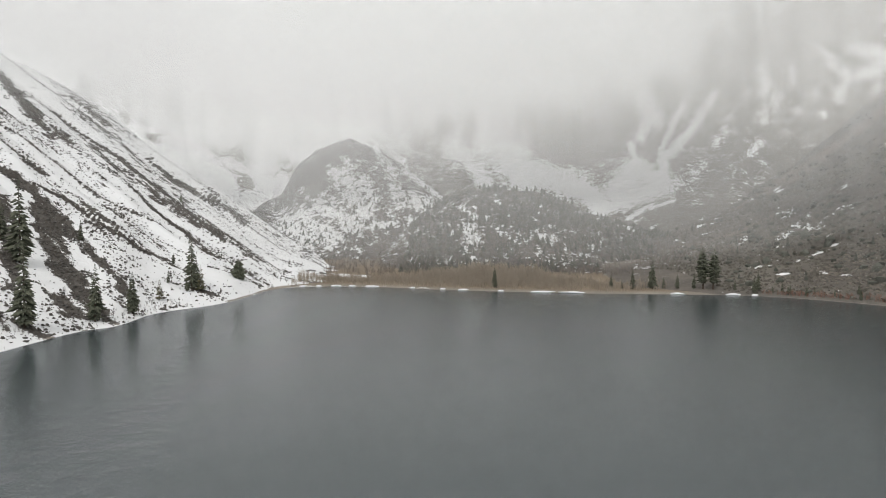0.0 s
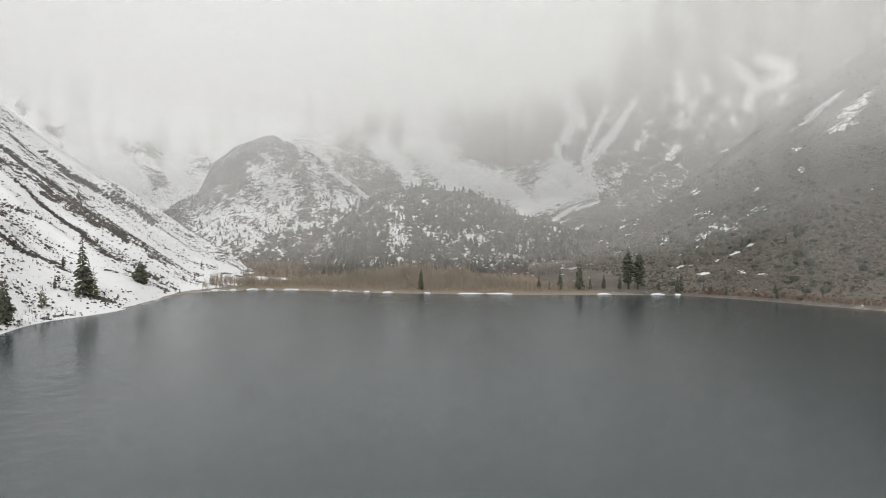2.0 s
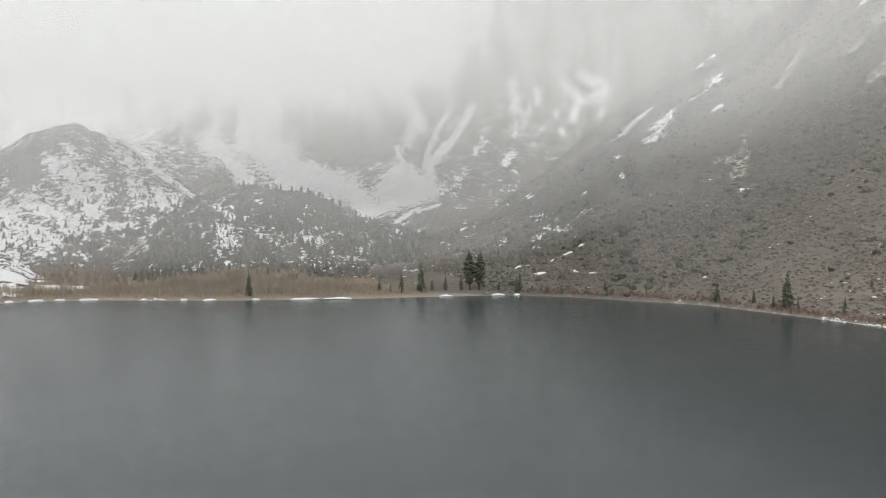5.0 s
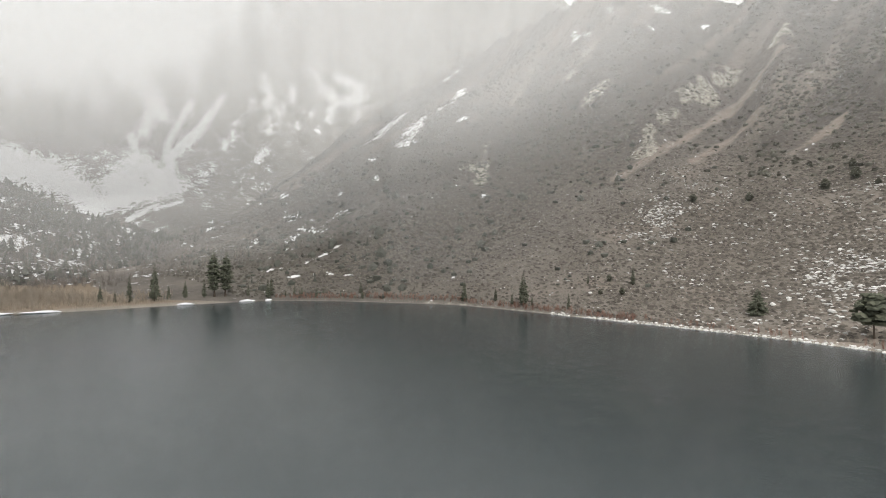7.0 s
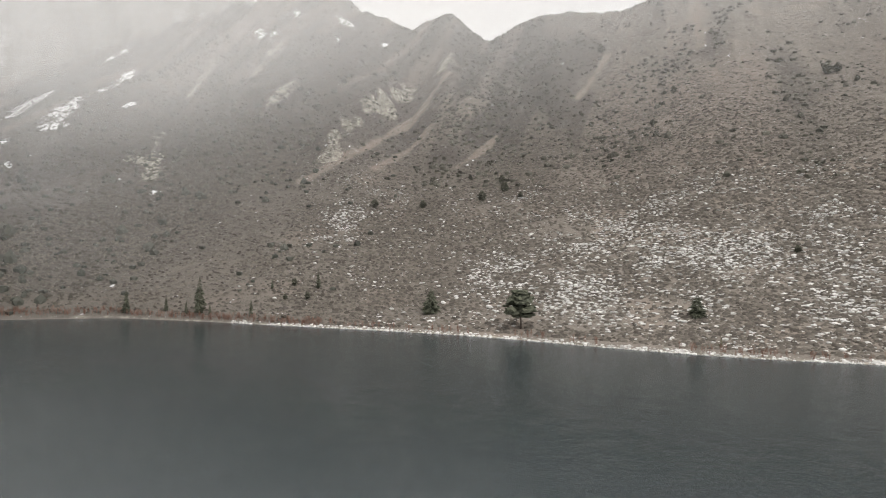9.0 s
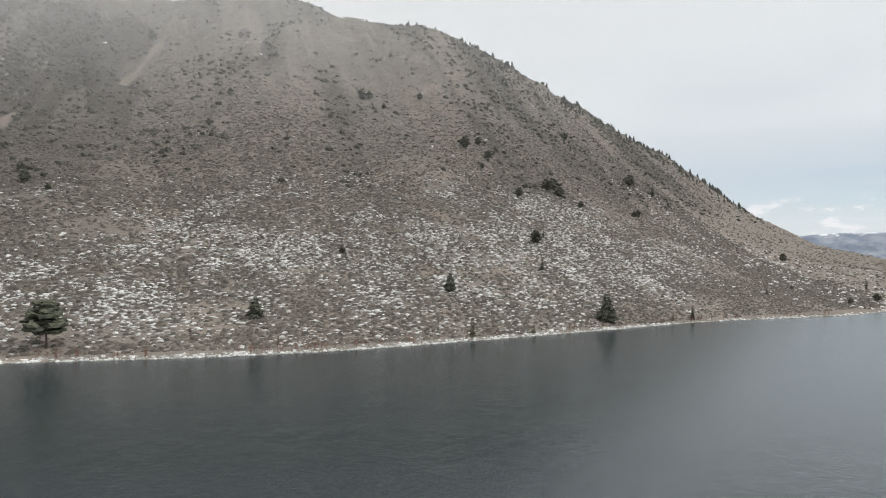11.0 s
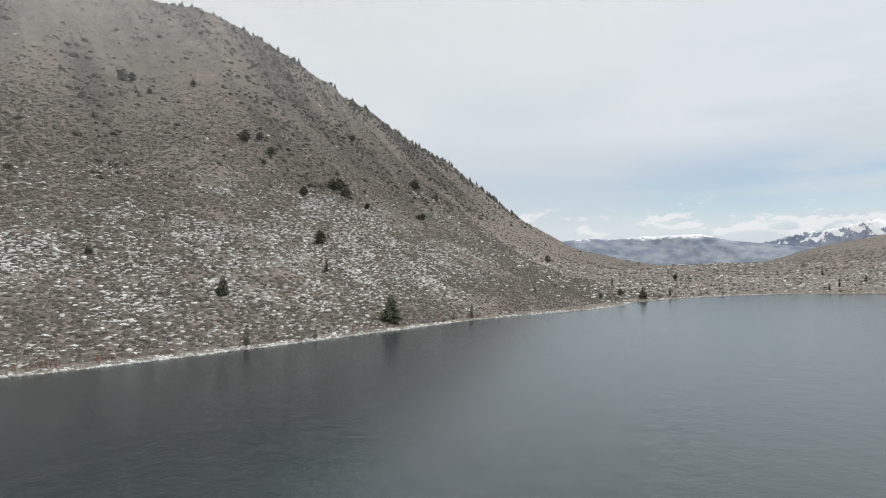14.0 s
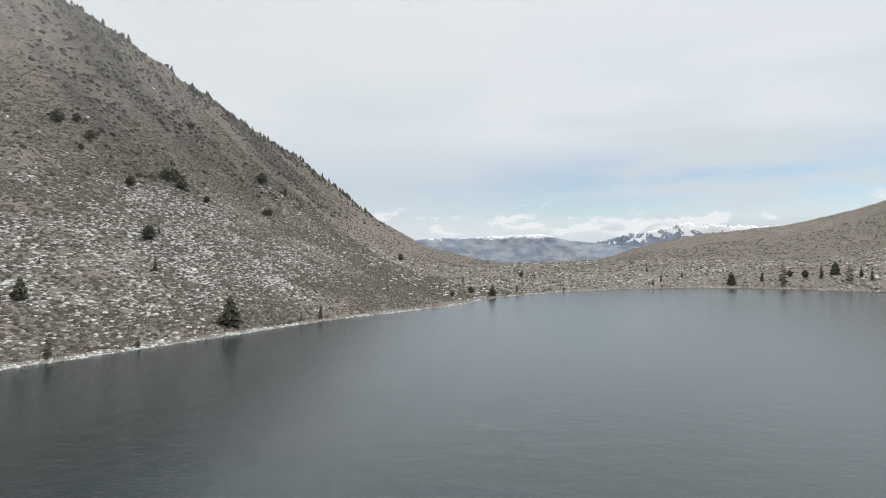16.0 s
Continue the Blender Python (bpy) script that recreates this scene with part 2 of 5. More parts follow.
def fan_lane(x, y):
    """Metres across the fall lines of the western debris fan, which spread from its apex."""
    return np.arctan2(y - 875, np.maximum(x + 1150, 60)) * 1100


def polar(x, y, cx=0.0, cy=0.0):
    a = np.degrees(np.arctan2(x - cx, y - cy))
    return a, np.hypot(x - cx, y - cy)


def land(x, y, fine=True):
    """The height of the ground and what it is made of."""
    x, y = np.asarray(x, float), np.asarray(y, float)
    a, r = polar(x, y, OX, OY)
    d = r - np.interp((a % 360) * 10, np.arange(3601), RS)
    # shelf of the shore, valley floor, the plain beyond the outlet
    wet = np.where(d < 0, np.maximum(d * 0.22, -14.0), 0.0)
    dry = np.clip(d, 0, None)
    floor = 1.1 * (1 - np.exp(-dry / 5)) + 0.02 * np.minimum(dry, 350)
    southern = sstep(np.abs(a), 120, 145)
    floor = floor - southern * 85 * sstep(dry, 250, 1500)
    e, eu = EAST.height(x, y)
    w, wu = WEST.height(x, y)
    k, _ = KNOLL.height(x, y)
    h, _ = HILL.height(x, y)
    s, _ = SOUTH.height(x, y)
    a0, r0 = polar(x, y)
    foot, zf = np.interp(a0, CIRQUE[:, 0], CIRQUE[:, 1]), np.interp(a0, CIRQUE[:, 0], CIRQUE[:, 2])
    up = np.clip(r0 - foot, 0, 1100)
    wall = np.where(r0 > foot, zf + 0.55 * up + 0.00022 * up**2, zf - 0.12 * (foot - r0) - 0.0011 * (foot - r0) ** 2)
    rib = np.abs(2 * fbm(a0 * 0.28 + 5, r0 * 0.0012, 3) - 1)
    wall = wall + (rib - 0.3) * 120 * sstep(up, 20, 500) * (1 - 0.85 * sstep(up, 330, 520) * sstep(-a0, -34, -22))
    wall = np.where(np.abs(a0) < 75, wall, -90) - np.clip(np.abs(a0) - 50, 0, 99) * 25
    # broken ground on each
    e = e + (np.abs(2 * fbm(x * 0.0035, y * 0.016, 4) - 1) - 0.15) * (13 + 18 * sstep(y, 110, 260)) * sstep(eu, 0.28, 0.8)
    e = e + 16 * np.exp(-(((y - 306 - 0.05 * (x - 555)) / 14) ** 2)) * sstep(x, 465, 500) * sstep(-x, -690, -620)
    w = w + (np.abs(2 * fbm(x * 0.003 + 40, fan_lane(x, y) * 0.02, 4) - 1) - 0.28) * 17 * sstep(wu, 0.05, 0.5)
    k = k + (fbm(x * 0.012, y * 0.012, 4) - 0.5) * 34 * sstep(k, 20, 80)
    h = h + (fbm(x * 0.015 + 9, y * 0.015, 4) - 0.5) * 22 * sstep(h, 15, 60)
    s = s + (fbm(x * 0.006, y * 0.006, 3) - 0.5) * 10 * sstep(s, 10, 50)
    stack = np.stack([floor, e, w, k, h, s, wall])
    which = np.argmax(stack, 0)
    z = np.max(stack, 0)
    if fine:
        z = z + (fbm(x * 0.06, y * 0.06, 3) - 0.5) * np.clip(dry * 0.02, 0, 2.6) + (fbm(x * 0.35, y * 0.35, 2) - 0.5) * np.clip(dry * 0.05, 0, 0.8)
    return np.where(d < 0, wet, z), d, which, (eu, wu, a0, r0, up)


# ---- ground ----
def ground_material():
    m = Nodes("mountain_ground")
    snow, scree, rock, marsh, damp = m.attr("snow"), m.attr("scree"), m.attr("rock"), m.attr("marsh"), m.attr("damp")
    fall = m.n.new("ShaderNodeCombineXYZ")
    m.l.new(m.attr("fall_u"), fall.inputs[0])
    m.l.new(m.attr("fall_v"), fall.inputs[1])
    n_big, n_mid, n_fine = m.noise(0.03, 5), m.noise(0.22, 5, 0.6), m.noise(1.3, 4, 0.65)
    streak = m.noise(0.30, 5, 0.62, (0.10, 1.0, 1.0), vector=fall.outputs[0])
    soil = m.mix(n_mid, (0.205, 0.179, 0.155), (0.335, 0.297, 0.261))
    soil = m.mix(m.smooth(n_fine, 0.47, 0.62), soil, (0.165, 0.155, 0.125))
    soil = m.mix(m.smooth(n_big, 0.5, 0.72), soil, (0.30, 0.255, 0.215))
    soil = m.mix(m.math("MULTIPLY", m.smooth(streak, 0.35, 0.6), scree), soil, (0.262, 0.214, 0.184))
    stone = m.mix(m.smooth(n_mid, 0.3, 0.68), (0.19, 0.18, 0.155), (0.45, 0.42, 0.355))
    soil = m.mix(m.smooth(m.math("ADD", rock, m.math("MULTIPLY", m.math("SUBTRACT", n_mid, 0.5), 0.9)), 0.45, 0.62), soil, stone)
    wet = m.mix(n_mid, (0.042, 0.038, 0.035), (0.140, 0.128, 0.115))
    wet = m.mix(m.smooth(n_big, 0.42, 0.66), wet, (0.115, 0.106, 0.095))
    soil = m.mix(damp, soil, wet)
    soil = m.mix(marsh, soil, m.mix(n_fine, (0.16, 0.125, 0.09), (0.27, 0.22, 0.165)))
    white = m.mix(n_big, (0.72, 0.73, 0.74), (0.82, 0.82, 0.82))
    white = m.mix(m.math("MULTIPLY", m.smooth(streak, 0.52, 0.75), 0.35), white, (0.55, 0.54, 0.53))
    wobble = [m.math("MULTIPLY", m.math("SUBTRACT", n, 0.5), k) for n, k in ((n_mid, 0.9), (n_fine, 0.7), (streak, 1.1), (m.noise(0.085, 6, 0.68, (1, 1, 1.5)), 1.3))]
    edge = m.math("ADD", m.math("ADD", snow, wobble[0]), m.math("ADD", m.math("ADD", wobble[1], wobble[3]), wobble[2]))
    cover = m.smooth(edge, 0.48, 0.53)
    color = m.mix(cover, soil, white)
    m.bump(m.math("ADD", m.math("MULTIPLY", n_fine, 0.5), m.math("MULTIPLY", n_mid, 1.5)), 0.6, 0.9)
    return m.done(color, m.smooth(cover, 0, 1, (0.92, 0.7)), 0.15)


# snow fields that outlast the rest on the eastern side: from x, y to x, y, half width
PATCHES = [(566, 758, 617, 786, 11.2), (620, 790, 642, 790, 7.0), (507, 622, 557, 668, 9.5), (557, 667, 589, 682, 8.1), (628, 682, 663, 702, 7.7), (663, 702, 717, 730, 7.0), (582, 604, 590, 605, 4.8),
           (411, 405, 403, 398, 2.8), (338, 597, 358, 623, 5.4), (319, 555, 316, 544, 2.8), (289, 518, 305, 537, 3.9), (319, 537, 311, 515, 2.4), (273, 445, 276, 442, 2.8), (286, 446, 288, 445, 1.9),
           (238, 429, 242, 424, 2.1), (765, 553, 746, 538, 4.5), (764, 538, 731, 510, 3.3), (818, 456, 801, 435, 4.5)]
FLECKS = [(479, 658, 464, 633, 3.6), (418, 569, 409, 554, 2.5), (457, 835, 440, 796, 3.2), (400, 722, 384, 694, 2.8), (295, 595, 285, 571, 2.3), (258, 394, 259, 389, 1.8), (757, 438, 753, 427, 3.1),
          (787, 380, 784, 372, 3.1), (805, 860, 790, 840, 4.2), (830, 860, 815, 840, 4.3), (238, 469, 237, 460, 2.2), (252, 474, 250, 466, 1.9), (255, 408, 254, 402, 2.0), (389, 587, 381, 573, 1.8), (828, 538, 797, 512, 3.5)]

# snow and rock as strokes seen from the lake's middle: azimuth, elevation angle at both ends, half width (degrees)
KNOLL_SNOW = [(-9.3, 6.9, -8.9, 6.5, 0.29), (-6.2, 7.7, -5.8, 7.3, 0.35), (-5.6, 6.7, -4.6, 5.5, 0.4), (-5.1, 7.4, -3.8, 6.6, 0.23), (-3.5, 5.9, -2.3, 4.8, 0.35), (-1.8, 4.5, -0.5, 3.5, 0.29),
              (-10.3, 5.8, -9.9, 4.7, 0.4), (-9.2, 5.0, -7.8, 2.4, 0.87), (-7.5, 4.7, -6.6, 3.6, 0.52), (-10.9, 2.4, -8.6, 0.7, 1.01), (-6.6, 3.0, -7.5, 1.6, 0.52), (-4.6, 4.2, -3.8, 2.8, 0.58),
              (-3.8, 3.3, -4.9, 1.9, 0.46), (-2.6, 3.1, -0.6, 2.2, 0.75), (-0.6, 1.9, -2.6, 0.8, 0.69), (-4.6, 1.0, -7.5, 0.5, 0.35), (-13.1, 1.5, -10.3, -0.7, 0.87), (-14.2, 1.0, -12.5, -0.7, 1.01)]
HILL_SNOW = [(2.3, 0.3, 2.7, -1.0, 0.64), (1.3, -1.4, 1.6, -1.5, 0.23), (5.2, 0.4, 5.3, 0.2, 0.26), (4.0, 1.6, 4.2, 1.5, 0.14), (6.3, -1.2, 8.0, -0.4, 0.23), (8.6, -0.1, 10.0, -0.5, 0.35),
             (8.9, -1.2, 9.2, -1.5, 0.17), (10.5, 0.5, 10.8, 0.2, 0.16), (6.9, 0.2, 7.2, 0.1, 0.16), (13.6, -1.2, 14.7, -0.3, 0.29), (14.1, 0.5, 14.4, 0.2, 0.17), (2.7, -2.3, 2.9, -2.3, 0.17),
             (-3.8, -0.4, -3.2, -1.3, 0.23), (12.5, 1.9, 13.0, 1.6, 0.17), (14.7, 1.6, 16.0, 1.1, 0.14), (16.5, 0.8, 17.3, 0.4, 0.17), (0.8, 2.9, 1.1, 2.6, 0.17), (1.7, 2.4, 2.9, 1.6, 0.23)]
BOWL = [(1.1, 7.9, 2.3, 7.1, 0.87), (2.3, 7.1, 4.0, 4.8, 0.64), (5.7, 7.6, 7.7, 5.1, 1.59), (4.0, 8.5, 6.3, 7.0, 1.16), (7.7, 5.9, 12.4, 4.4, 1.16), (12.4, 4.4, 14.6, 2.7, 0.81), (14.1, 2.1, 16.8, 3.0, 0.5),
        (16.8, 3.3, 20.1, 4.2, 0.75), (16.3, 3.2, 20.1, 4.4, 0.89), (17.4, 5.8, 16.3, 3.9, 1.1), (17.9, 5.6, 19.5, 4.7, 0.8), (20.0, 4.7, 19.8, 6.6, 0.5)]
GULLIES = [(20.0, 6.7, 22.0, 8.9, 0.33), (22.0, 8.9, 24.0, 11.9, 0.27), (19.5, 7.1, 20.5, 9.5, 0.2), (20.5, 9.5, 21.5, 11.3, 0.18), (16.9, 1.4, 19.0, 2.7, 0.15), (18.8, 2.3, 20.8, 3.0, 0.12),
           (18.7, 10.7, 17.9, 8.6, 0.41), (18.1, 12.1, 19.2, 10.1, 0.59), (17.1, 8.1, 17.7, 6.1, 0.3)]
COULOIRS = [(24.1, 8.1, 24.1, 7.6, 0.24), (24.9, 9.8, 24.6, 8.8, 0.12), (22.5, 5.4, 23.3, 6.1, 0.1), (26.8, 6.8, 27.4, 7.7, 0.27), (27.3, 13.8, 27.8, 12.3, 0.36), (27.8, 12.3, 27.7, 11.7, 0.38),
            (28.3, 11.4, 28.5, 11.0, 0.24), (27.7, 10.4, 27.7, 9.2, 0.18), (29.1, 11.7, 28.5, 10.0, 0.15), (32.8, 10.6, 33.3, 11.9, 0.41), (33.3, 11.9, 35.8, 12.7, 0.42), (32.4, 13.3, 33.5, 12.3, 0.41),
            (33.8, 14.3, 35.6, 13.4, 0.38), (31.0, 15.1, 32.2, 13.8, 0.15), (31.3, 11.2, 31.4, 10.9, 0.24), (31.8, 9.7, 32.0, 9.4, 0.24), (30.1, 10.1, 30.2, 9.8, 0.18), (26.4, 11.9, 26.5, 11.8, 0.18), (29.7, 13.3, 29.8, 12.1, 0.24)]
WEST_ROCK = [(-27.2, 11.4, -27.1, 10.7, 0.46), (-27.5, 9.7, -26.2, 9.1, 0.46), (-25.7, 8.3, -25.1, 7.7, 0.3), (-20.4, 7.1, -18.6, 6.7, 0.59), (-19.5, 5.8, -17.8, 4.6, 0.4), (-25.4, 11.6, -24.6, 11.2, 0.4),
             (-14.4, 6.3, -13.8, 5.6, 0.53), (-29.0, 12.0, -28.2, 11.7, 0.33), (-22.1, 7.8, -21.0, 7.2, 0.26)]


# scree chutes and bare crags of the eastern mountainside: from x, y to x, y, half width
CHUTES = [(705, 261, 627, 267, 6, "scree"), (627, 267, 517, 277, 8, "scree"), (517, 277, 435, 292, 7, "scree"), (585, 243, 484, 256, 6, "scree"),
          (569, 174, 498, 192, 5, "scree"), (700, 84, 611, 107, 4, "scree"), (732, -5, 643, -2, 8, "scree")]
CRAGS = [(473, 293, 536, 296, 11, "crag"), (536, 296, 688, 301, 10, "crag"), (426, 423, 509, 493, 8, "crag"), (604, 536, 700, 580, 12, "crag"), (456, 479, 453, 448, 7, "crag"), (714, 274, 758, 274, 9, "crag"),
         (639, 472, 708, 483, 12, "crag"), (600, 400, 540, 400, 8, "crag")]


# dark ribs of broken rock and brush on the western snow slope: from x, y to x, y, half width
RIBS_HIGH = [(-418, 576, -349, 522, 7.2), (-349, 522, -292, 500, 6.4), (-292, 500, -242, 486, 3.7), (-242, 486, -197, 464, 3.5), (-197, 464, -170, 442, 3.2), (-170, 442, -140, 444, 2.4),
             (-337, 464, -295, 461, 1.9), (-295, 461, -250, 440, 1.7), (-250, 440, -200, 447, 1.7), (-275, 609, -235, 612, 5.0), (-235, 612, -199, 610, 4.5), (-313, 430, -269, 412, 2.4),
             (-301, 618, -246, 606, 1.8), (-246, 606, -160, 598, 1.7), (-370, 578, -298, 555, 2.6), (-298, 555, -244, 538, 2.4), (-244, 538, -180, 498, 2.2)]
RIBS_LOW = [(-282, 387, -252, 376, 5.5), (-252, 376, -222, 354, 5.2), (-222, 354, -192, 332, 4.8), (-192, 332, -171, 317, 4.4), (-171, 317, -156, 301, 3.6), (-237, 360, -187, 302, 6.0),
            (-187, 302, -154, 263, 7.0), (-154, 263, -141, 260, 3.6), (-262, 388, -235, 390, 1.8), (-235, 390, -196, 368, 1.7), (-196, 368, -176, 388, 1.7), (-217, 374, -184, 378, 2.5),
            (-156, 406, -128, 423, 1.5), (-250, 343, -212, 296, 3.6), (-212, 296, -178, 252, 3.2), (-167, 228, -147, 228, 2.2), (-231, 390, -155, 380, 1.2), (-160, 352, -134, 354, 2.5), (-148, 422, -128, 423, 2.7)]


def stroke_field(u, v, strokes, wobble=0.0):
    """1 along the middle of the strokes, 0.5 at their edges, falling to 0 at twice their half width."""
    best = np.zeros(np.shape(u))
    for u0, v0, u1, v1, wd in strokes:
        du, dv = u1 - u0, v1 - v0
        t = np.clip(((u - u0) * du + (v - v0) * dv) / max(du * du + dv * dv, 1e-6), 0, 1)
        best = np.maximum(best, 1 - 0.5 * (np.hypot(u - u0 - t * du, v - v0 - t * dv) / wd + wobble))
    return np.clip(best, 0, 1)


def rib_bands(x, y):
    """How much broken rock shows on the western snow slope."""
    lane = fan_lane(x, y)
    ragged = 2.4 * (fbm(x * 0.09, lane * 0.16, 4, 0.6) - 0.5)
    return sstep(stroke_field(x, y, RIBS_HIGH + RIBS_LOW, ragged), 0.2, 0.7)


def build_ground():
    az = np.r_[np.arange(-48, 160, 0.3), np.arange(160, 312, 0.8)]
    near = np.r_[-190, -120, -80, -50, -30, -18, -10, -6, -3.5, -2, -1, -0.4, 0, 0.5]
    far = [1.2]
    while far[-1] < 1500:
        far.append(far[-1] + min(1.3 + far[-1] * 0.007, 9.0))
    while far[-1] < 4300:
        far.append(far[-1] * 1.06)
    off = np.r_[near, far]
    A, D = np.meshgrid(az, off, indexing="ij")
    R = np.interp((A % 360) * 10, np.arange(3601), RS) + D
    X, Y = OX + R * np.sin(np.radians(A)), OY + R * np.cos(np.radians(A))
    Z, d, which, (eu, wu, a0, r0, up) = land(X, Y)
    na, nr = A.shape
    i, j = np.meshgrid(np.arange(na), np.arange(nr - 1), indexing="ij")
    i2 = (i + 1) % na
    faces = np.stack([i * nr + j, i * nr + j + 1, i2 * nr + j + 1, i2 * nr + j], -1).reshape(-1, 4)
    me = mesh_from("ground", np.stack([X, Y, Z], -1).reshape(-1, 3), faces, ground_material(), True)
    # what lies where
    east, west = which == 1, (which == 2) | (which == 0) & (X < -100) & (Y < 436) & (d > -1)
    lane = fan_lane(X, Y)
    streaks = fbm(X * 0.014 + 3, lane * 0.07, 4, 0.62)
    broad = fbm(X * 0.005 + 8, lane * 0.02, 3)
    snow = np.zeros_like(Z)
    fine = fbm(X * 0.03 + 3, lane * 0.16, 4, 0.65)
    snow = np.where(west, 0.86 - 1.0 * (streaks - 0.5) - 0.6 * (broad - 0.5) - 0.9 * (fine - 0.5) - 0.62 * rib_bands(X, Y) - 0.10 * sstep(wu, 0.35, 0.9), snow)
    el0 = np.degrees(np.arctan2(Z - 40, r0))
    speck = fbm(a0 * 1.3, el0 * 1.5, 3, 0.7) - 0.5
    cliff = fbm(a0 * 0.8, r0 * 0.004, 4) - 0.5
    snow = np.where(which == 3, 0.30 + 0.42 * stroke_field(a0, el0, KNOLL_SNOW, 1.6 * speck) + 0.6 * speck, snow)
    snow = np.where(which == 4, 0.30 + 0.42 * stroke_field(a0, el0, HILL_SNOW, 1.2 * speck) + 0.7 * speck, snow)
    # the headwall: white to the west, broken rock with snow gullies to the east
    drift = np.maximum(stroke_field(a0, el0, BOWL + GULLIES, 1.3 * speck), 0.72 * stroke_field(a0, el0, COULOIRS, 2.4 * speck))
    rocky = 0.27 + 0.62 * drift + 0.6 * speck * (1 - 0.5 * drift) + 0.3 * cliff * (1 - drift)
    # white added with height, here and in western, stands in for thick cloud
    rocky = rocky + 0.7 * sstep(el0 - 6 * sstep(a0, 12, 26) + 4 * cliff, 8.0, 14.0) * sstep(-a0 + 6 * cliff, -32, -16)
    western = 0.80 + 0.5 * sstep(el0, 8, 13) + 0.6 * speck + 0.5 * cliff - 0.42 * stroke_field(a0, el0, WEST_ROCK, 1.6 * speck)
    snow = np.where(which == 6, rocky + (western - rocky) * sstep(a0 + 9 * cliff, 1, -8), snow)
    snow = np.where(east & (Y > 400), 0.0 - 0.35 * sstep(Z, 60, 130) + 1.7 * (fbm(X * 0.09, Y * 0.11, 3) - 0.5) - 0.3 * sstep(-Y, -520, -400), snow)
    ragged = 2.4 * (fbm(X * 0.11, Y * 0.11, 4, 0.6) - 0.5)
    snow = np.where(east, np.maximum(snow, 0.12 + 0.75 * stroke_field(X, Y, PATCHES + FLECKS, ragged)), snow)
    shore_snow = (which == 0) & (d > 0) & (d < 6) & (Y > 350)
    snow = np.where(shore_snow, -0.05 + 1.2 * (fbm(X * 0.05, Y * 0.05, 2) - 0.5), snow)
    rock = np.where(east, 0.12 + 0.9 * (fbm(X * 0.01, Y * 0.01, 3) - 0.5) * sstep(eu, 0.3, 0.7), np.where(which == 6, 0.7, 0.2))
    shoreband = np.exp(-((d - 1.2) / 2.2) ** 2) * (X > 50) * sstep(-Y, -390, -300)
    rock = np.maximum(rock, 0.55 * shoreband)
    scree = np.where(east, 0.6 * sstep(fbm(X * 0.004 + 2, Y * 0.03, 3), 0.5, 0.65) * sstep(eu, 0.25, 0.5), 0.0)
    for x0, y0, x1, y1, wd, what in CHUTES + CRAGS:
        dx, dy = x1 - x0, y1 - y0
        t = np.clip(((X - x0) * dx + (Y - y0) * dy) / (dx * dx + dy * dy), 0, 1)
        far = np.hypot(X - x0 - t * dx, Y - y0 - t * dy) + (10 if what == "scree" else 34) * (fbm(X * 0.035, Y * 0.035, 4) - 0.5)
        if what == "scree":
            scree = np.maximum(scree, sstep(-far, -wd, -wd * 0.4) * east)
            rock = np.where(far < wd, np.minimum(rock, 0.1), rock)
        else:
            rock = np.where(east, np.maximum(rock, 0.95 * sstep(-far, -wd, -wd * 0.3)), rock)
    damp = np.select([which == 2, which == 3, which == 4, which == 6], [1.0, 0.95, 1.0, 0.75], 0.0)
    damp = np.where(east, 0.35 * sstep(Y, 40, 200) + 0.45 * sstep(Y, 170, 430) + 0.25 * sstep(Z, 60, 160) + 0.5 * sstep(fbm(X * 0.006 + 7, Y * 0.016, 4), 0.5, 0.62) * sstep(Z, 70, 140), damp)
    damp = np.clip(damp, 0, 1) * np.where(east, 1 - 0.85 * sstep(np.maximum(rock, scree), 0.4, 0.75), 1.0)
    fall_u = np.select([which == 2, which == 6, Y > 400], [-X, r0 * 6, X * 7], X)
    fall_v = np.select([which == 2, which == 6], [lane, a0 * 20], Y)
    marsh = ((which == 0) & (Y > 330)) * sstep(d, 3, 12)
    for key, v in (("snow", snow), ("rock", rock), ("scree", scree), ("marsh", marsh), ("damp", damp), ("fall_u", fall_u), ("fall_v", fall_v)):
        at = me.attributes.new(key, "FLOAT", "POINT")
        at.data.foreach_set("value", v.astype(np.float32).ravel())
    ob = new("ground", me)
    tagged(ob, "bare scrub and snow covered mountain ground round the lake", "ground", kind="structure")


build_ground()


# ---- water ----
def water_material():
    m = Nodes("lake_water")
    ripple = m.math("ADD", m.math("MULTIPLY", m.noise(0.9, 3, 0.6, (1.0, 0.7, 1)), 0.45), m.math("MULTIPLY", m.noise(0.16, 3, 0.5), 0.9))
    ripple = m.math("ADD", ripple, m.math("MULTIPLY", m.noise(2.6, 2, 0.6, (1.0, 0.6, 1)), 0.22))
    m.bump(ripple, 0.42, 0.3)
    m.bsdf.inputs["IOR"].default_value = 1.57
    return m.done(m.mix(m.noise(0.01, 3), (0.026, 0.040, 0.045), (0.028, 0.042, 0.047)), 0.19, 0.5)


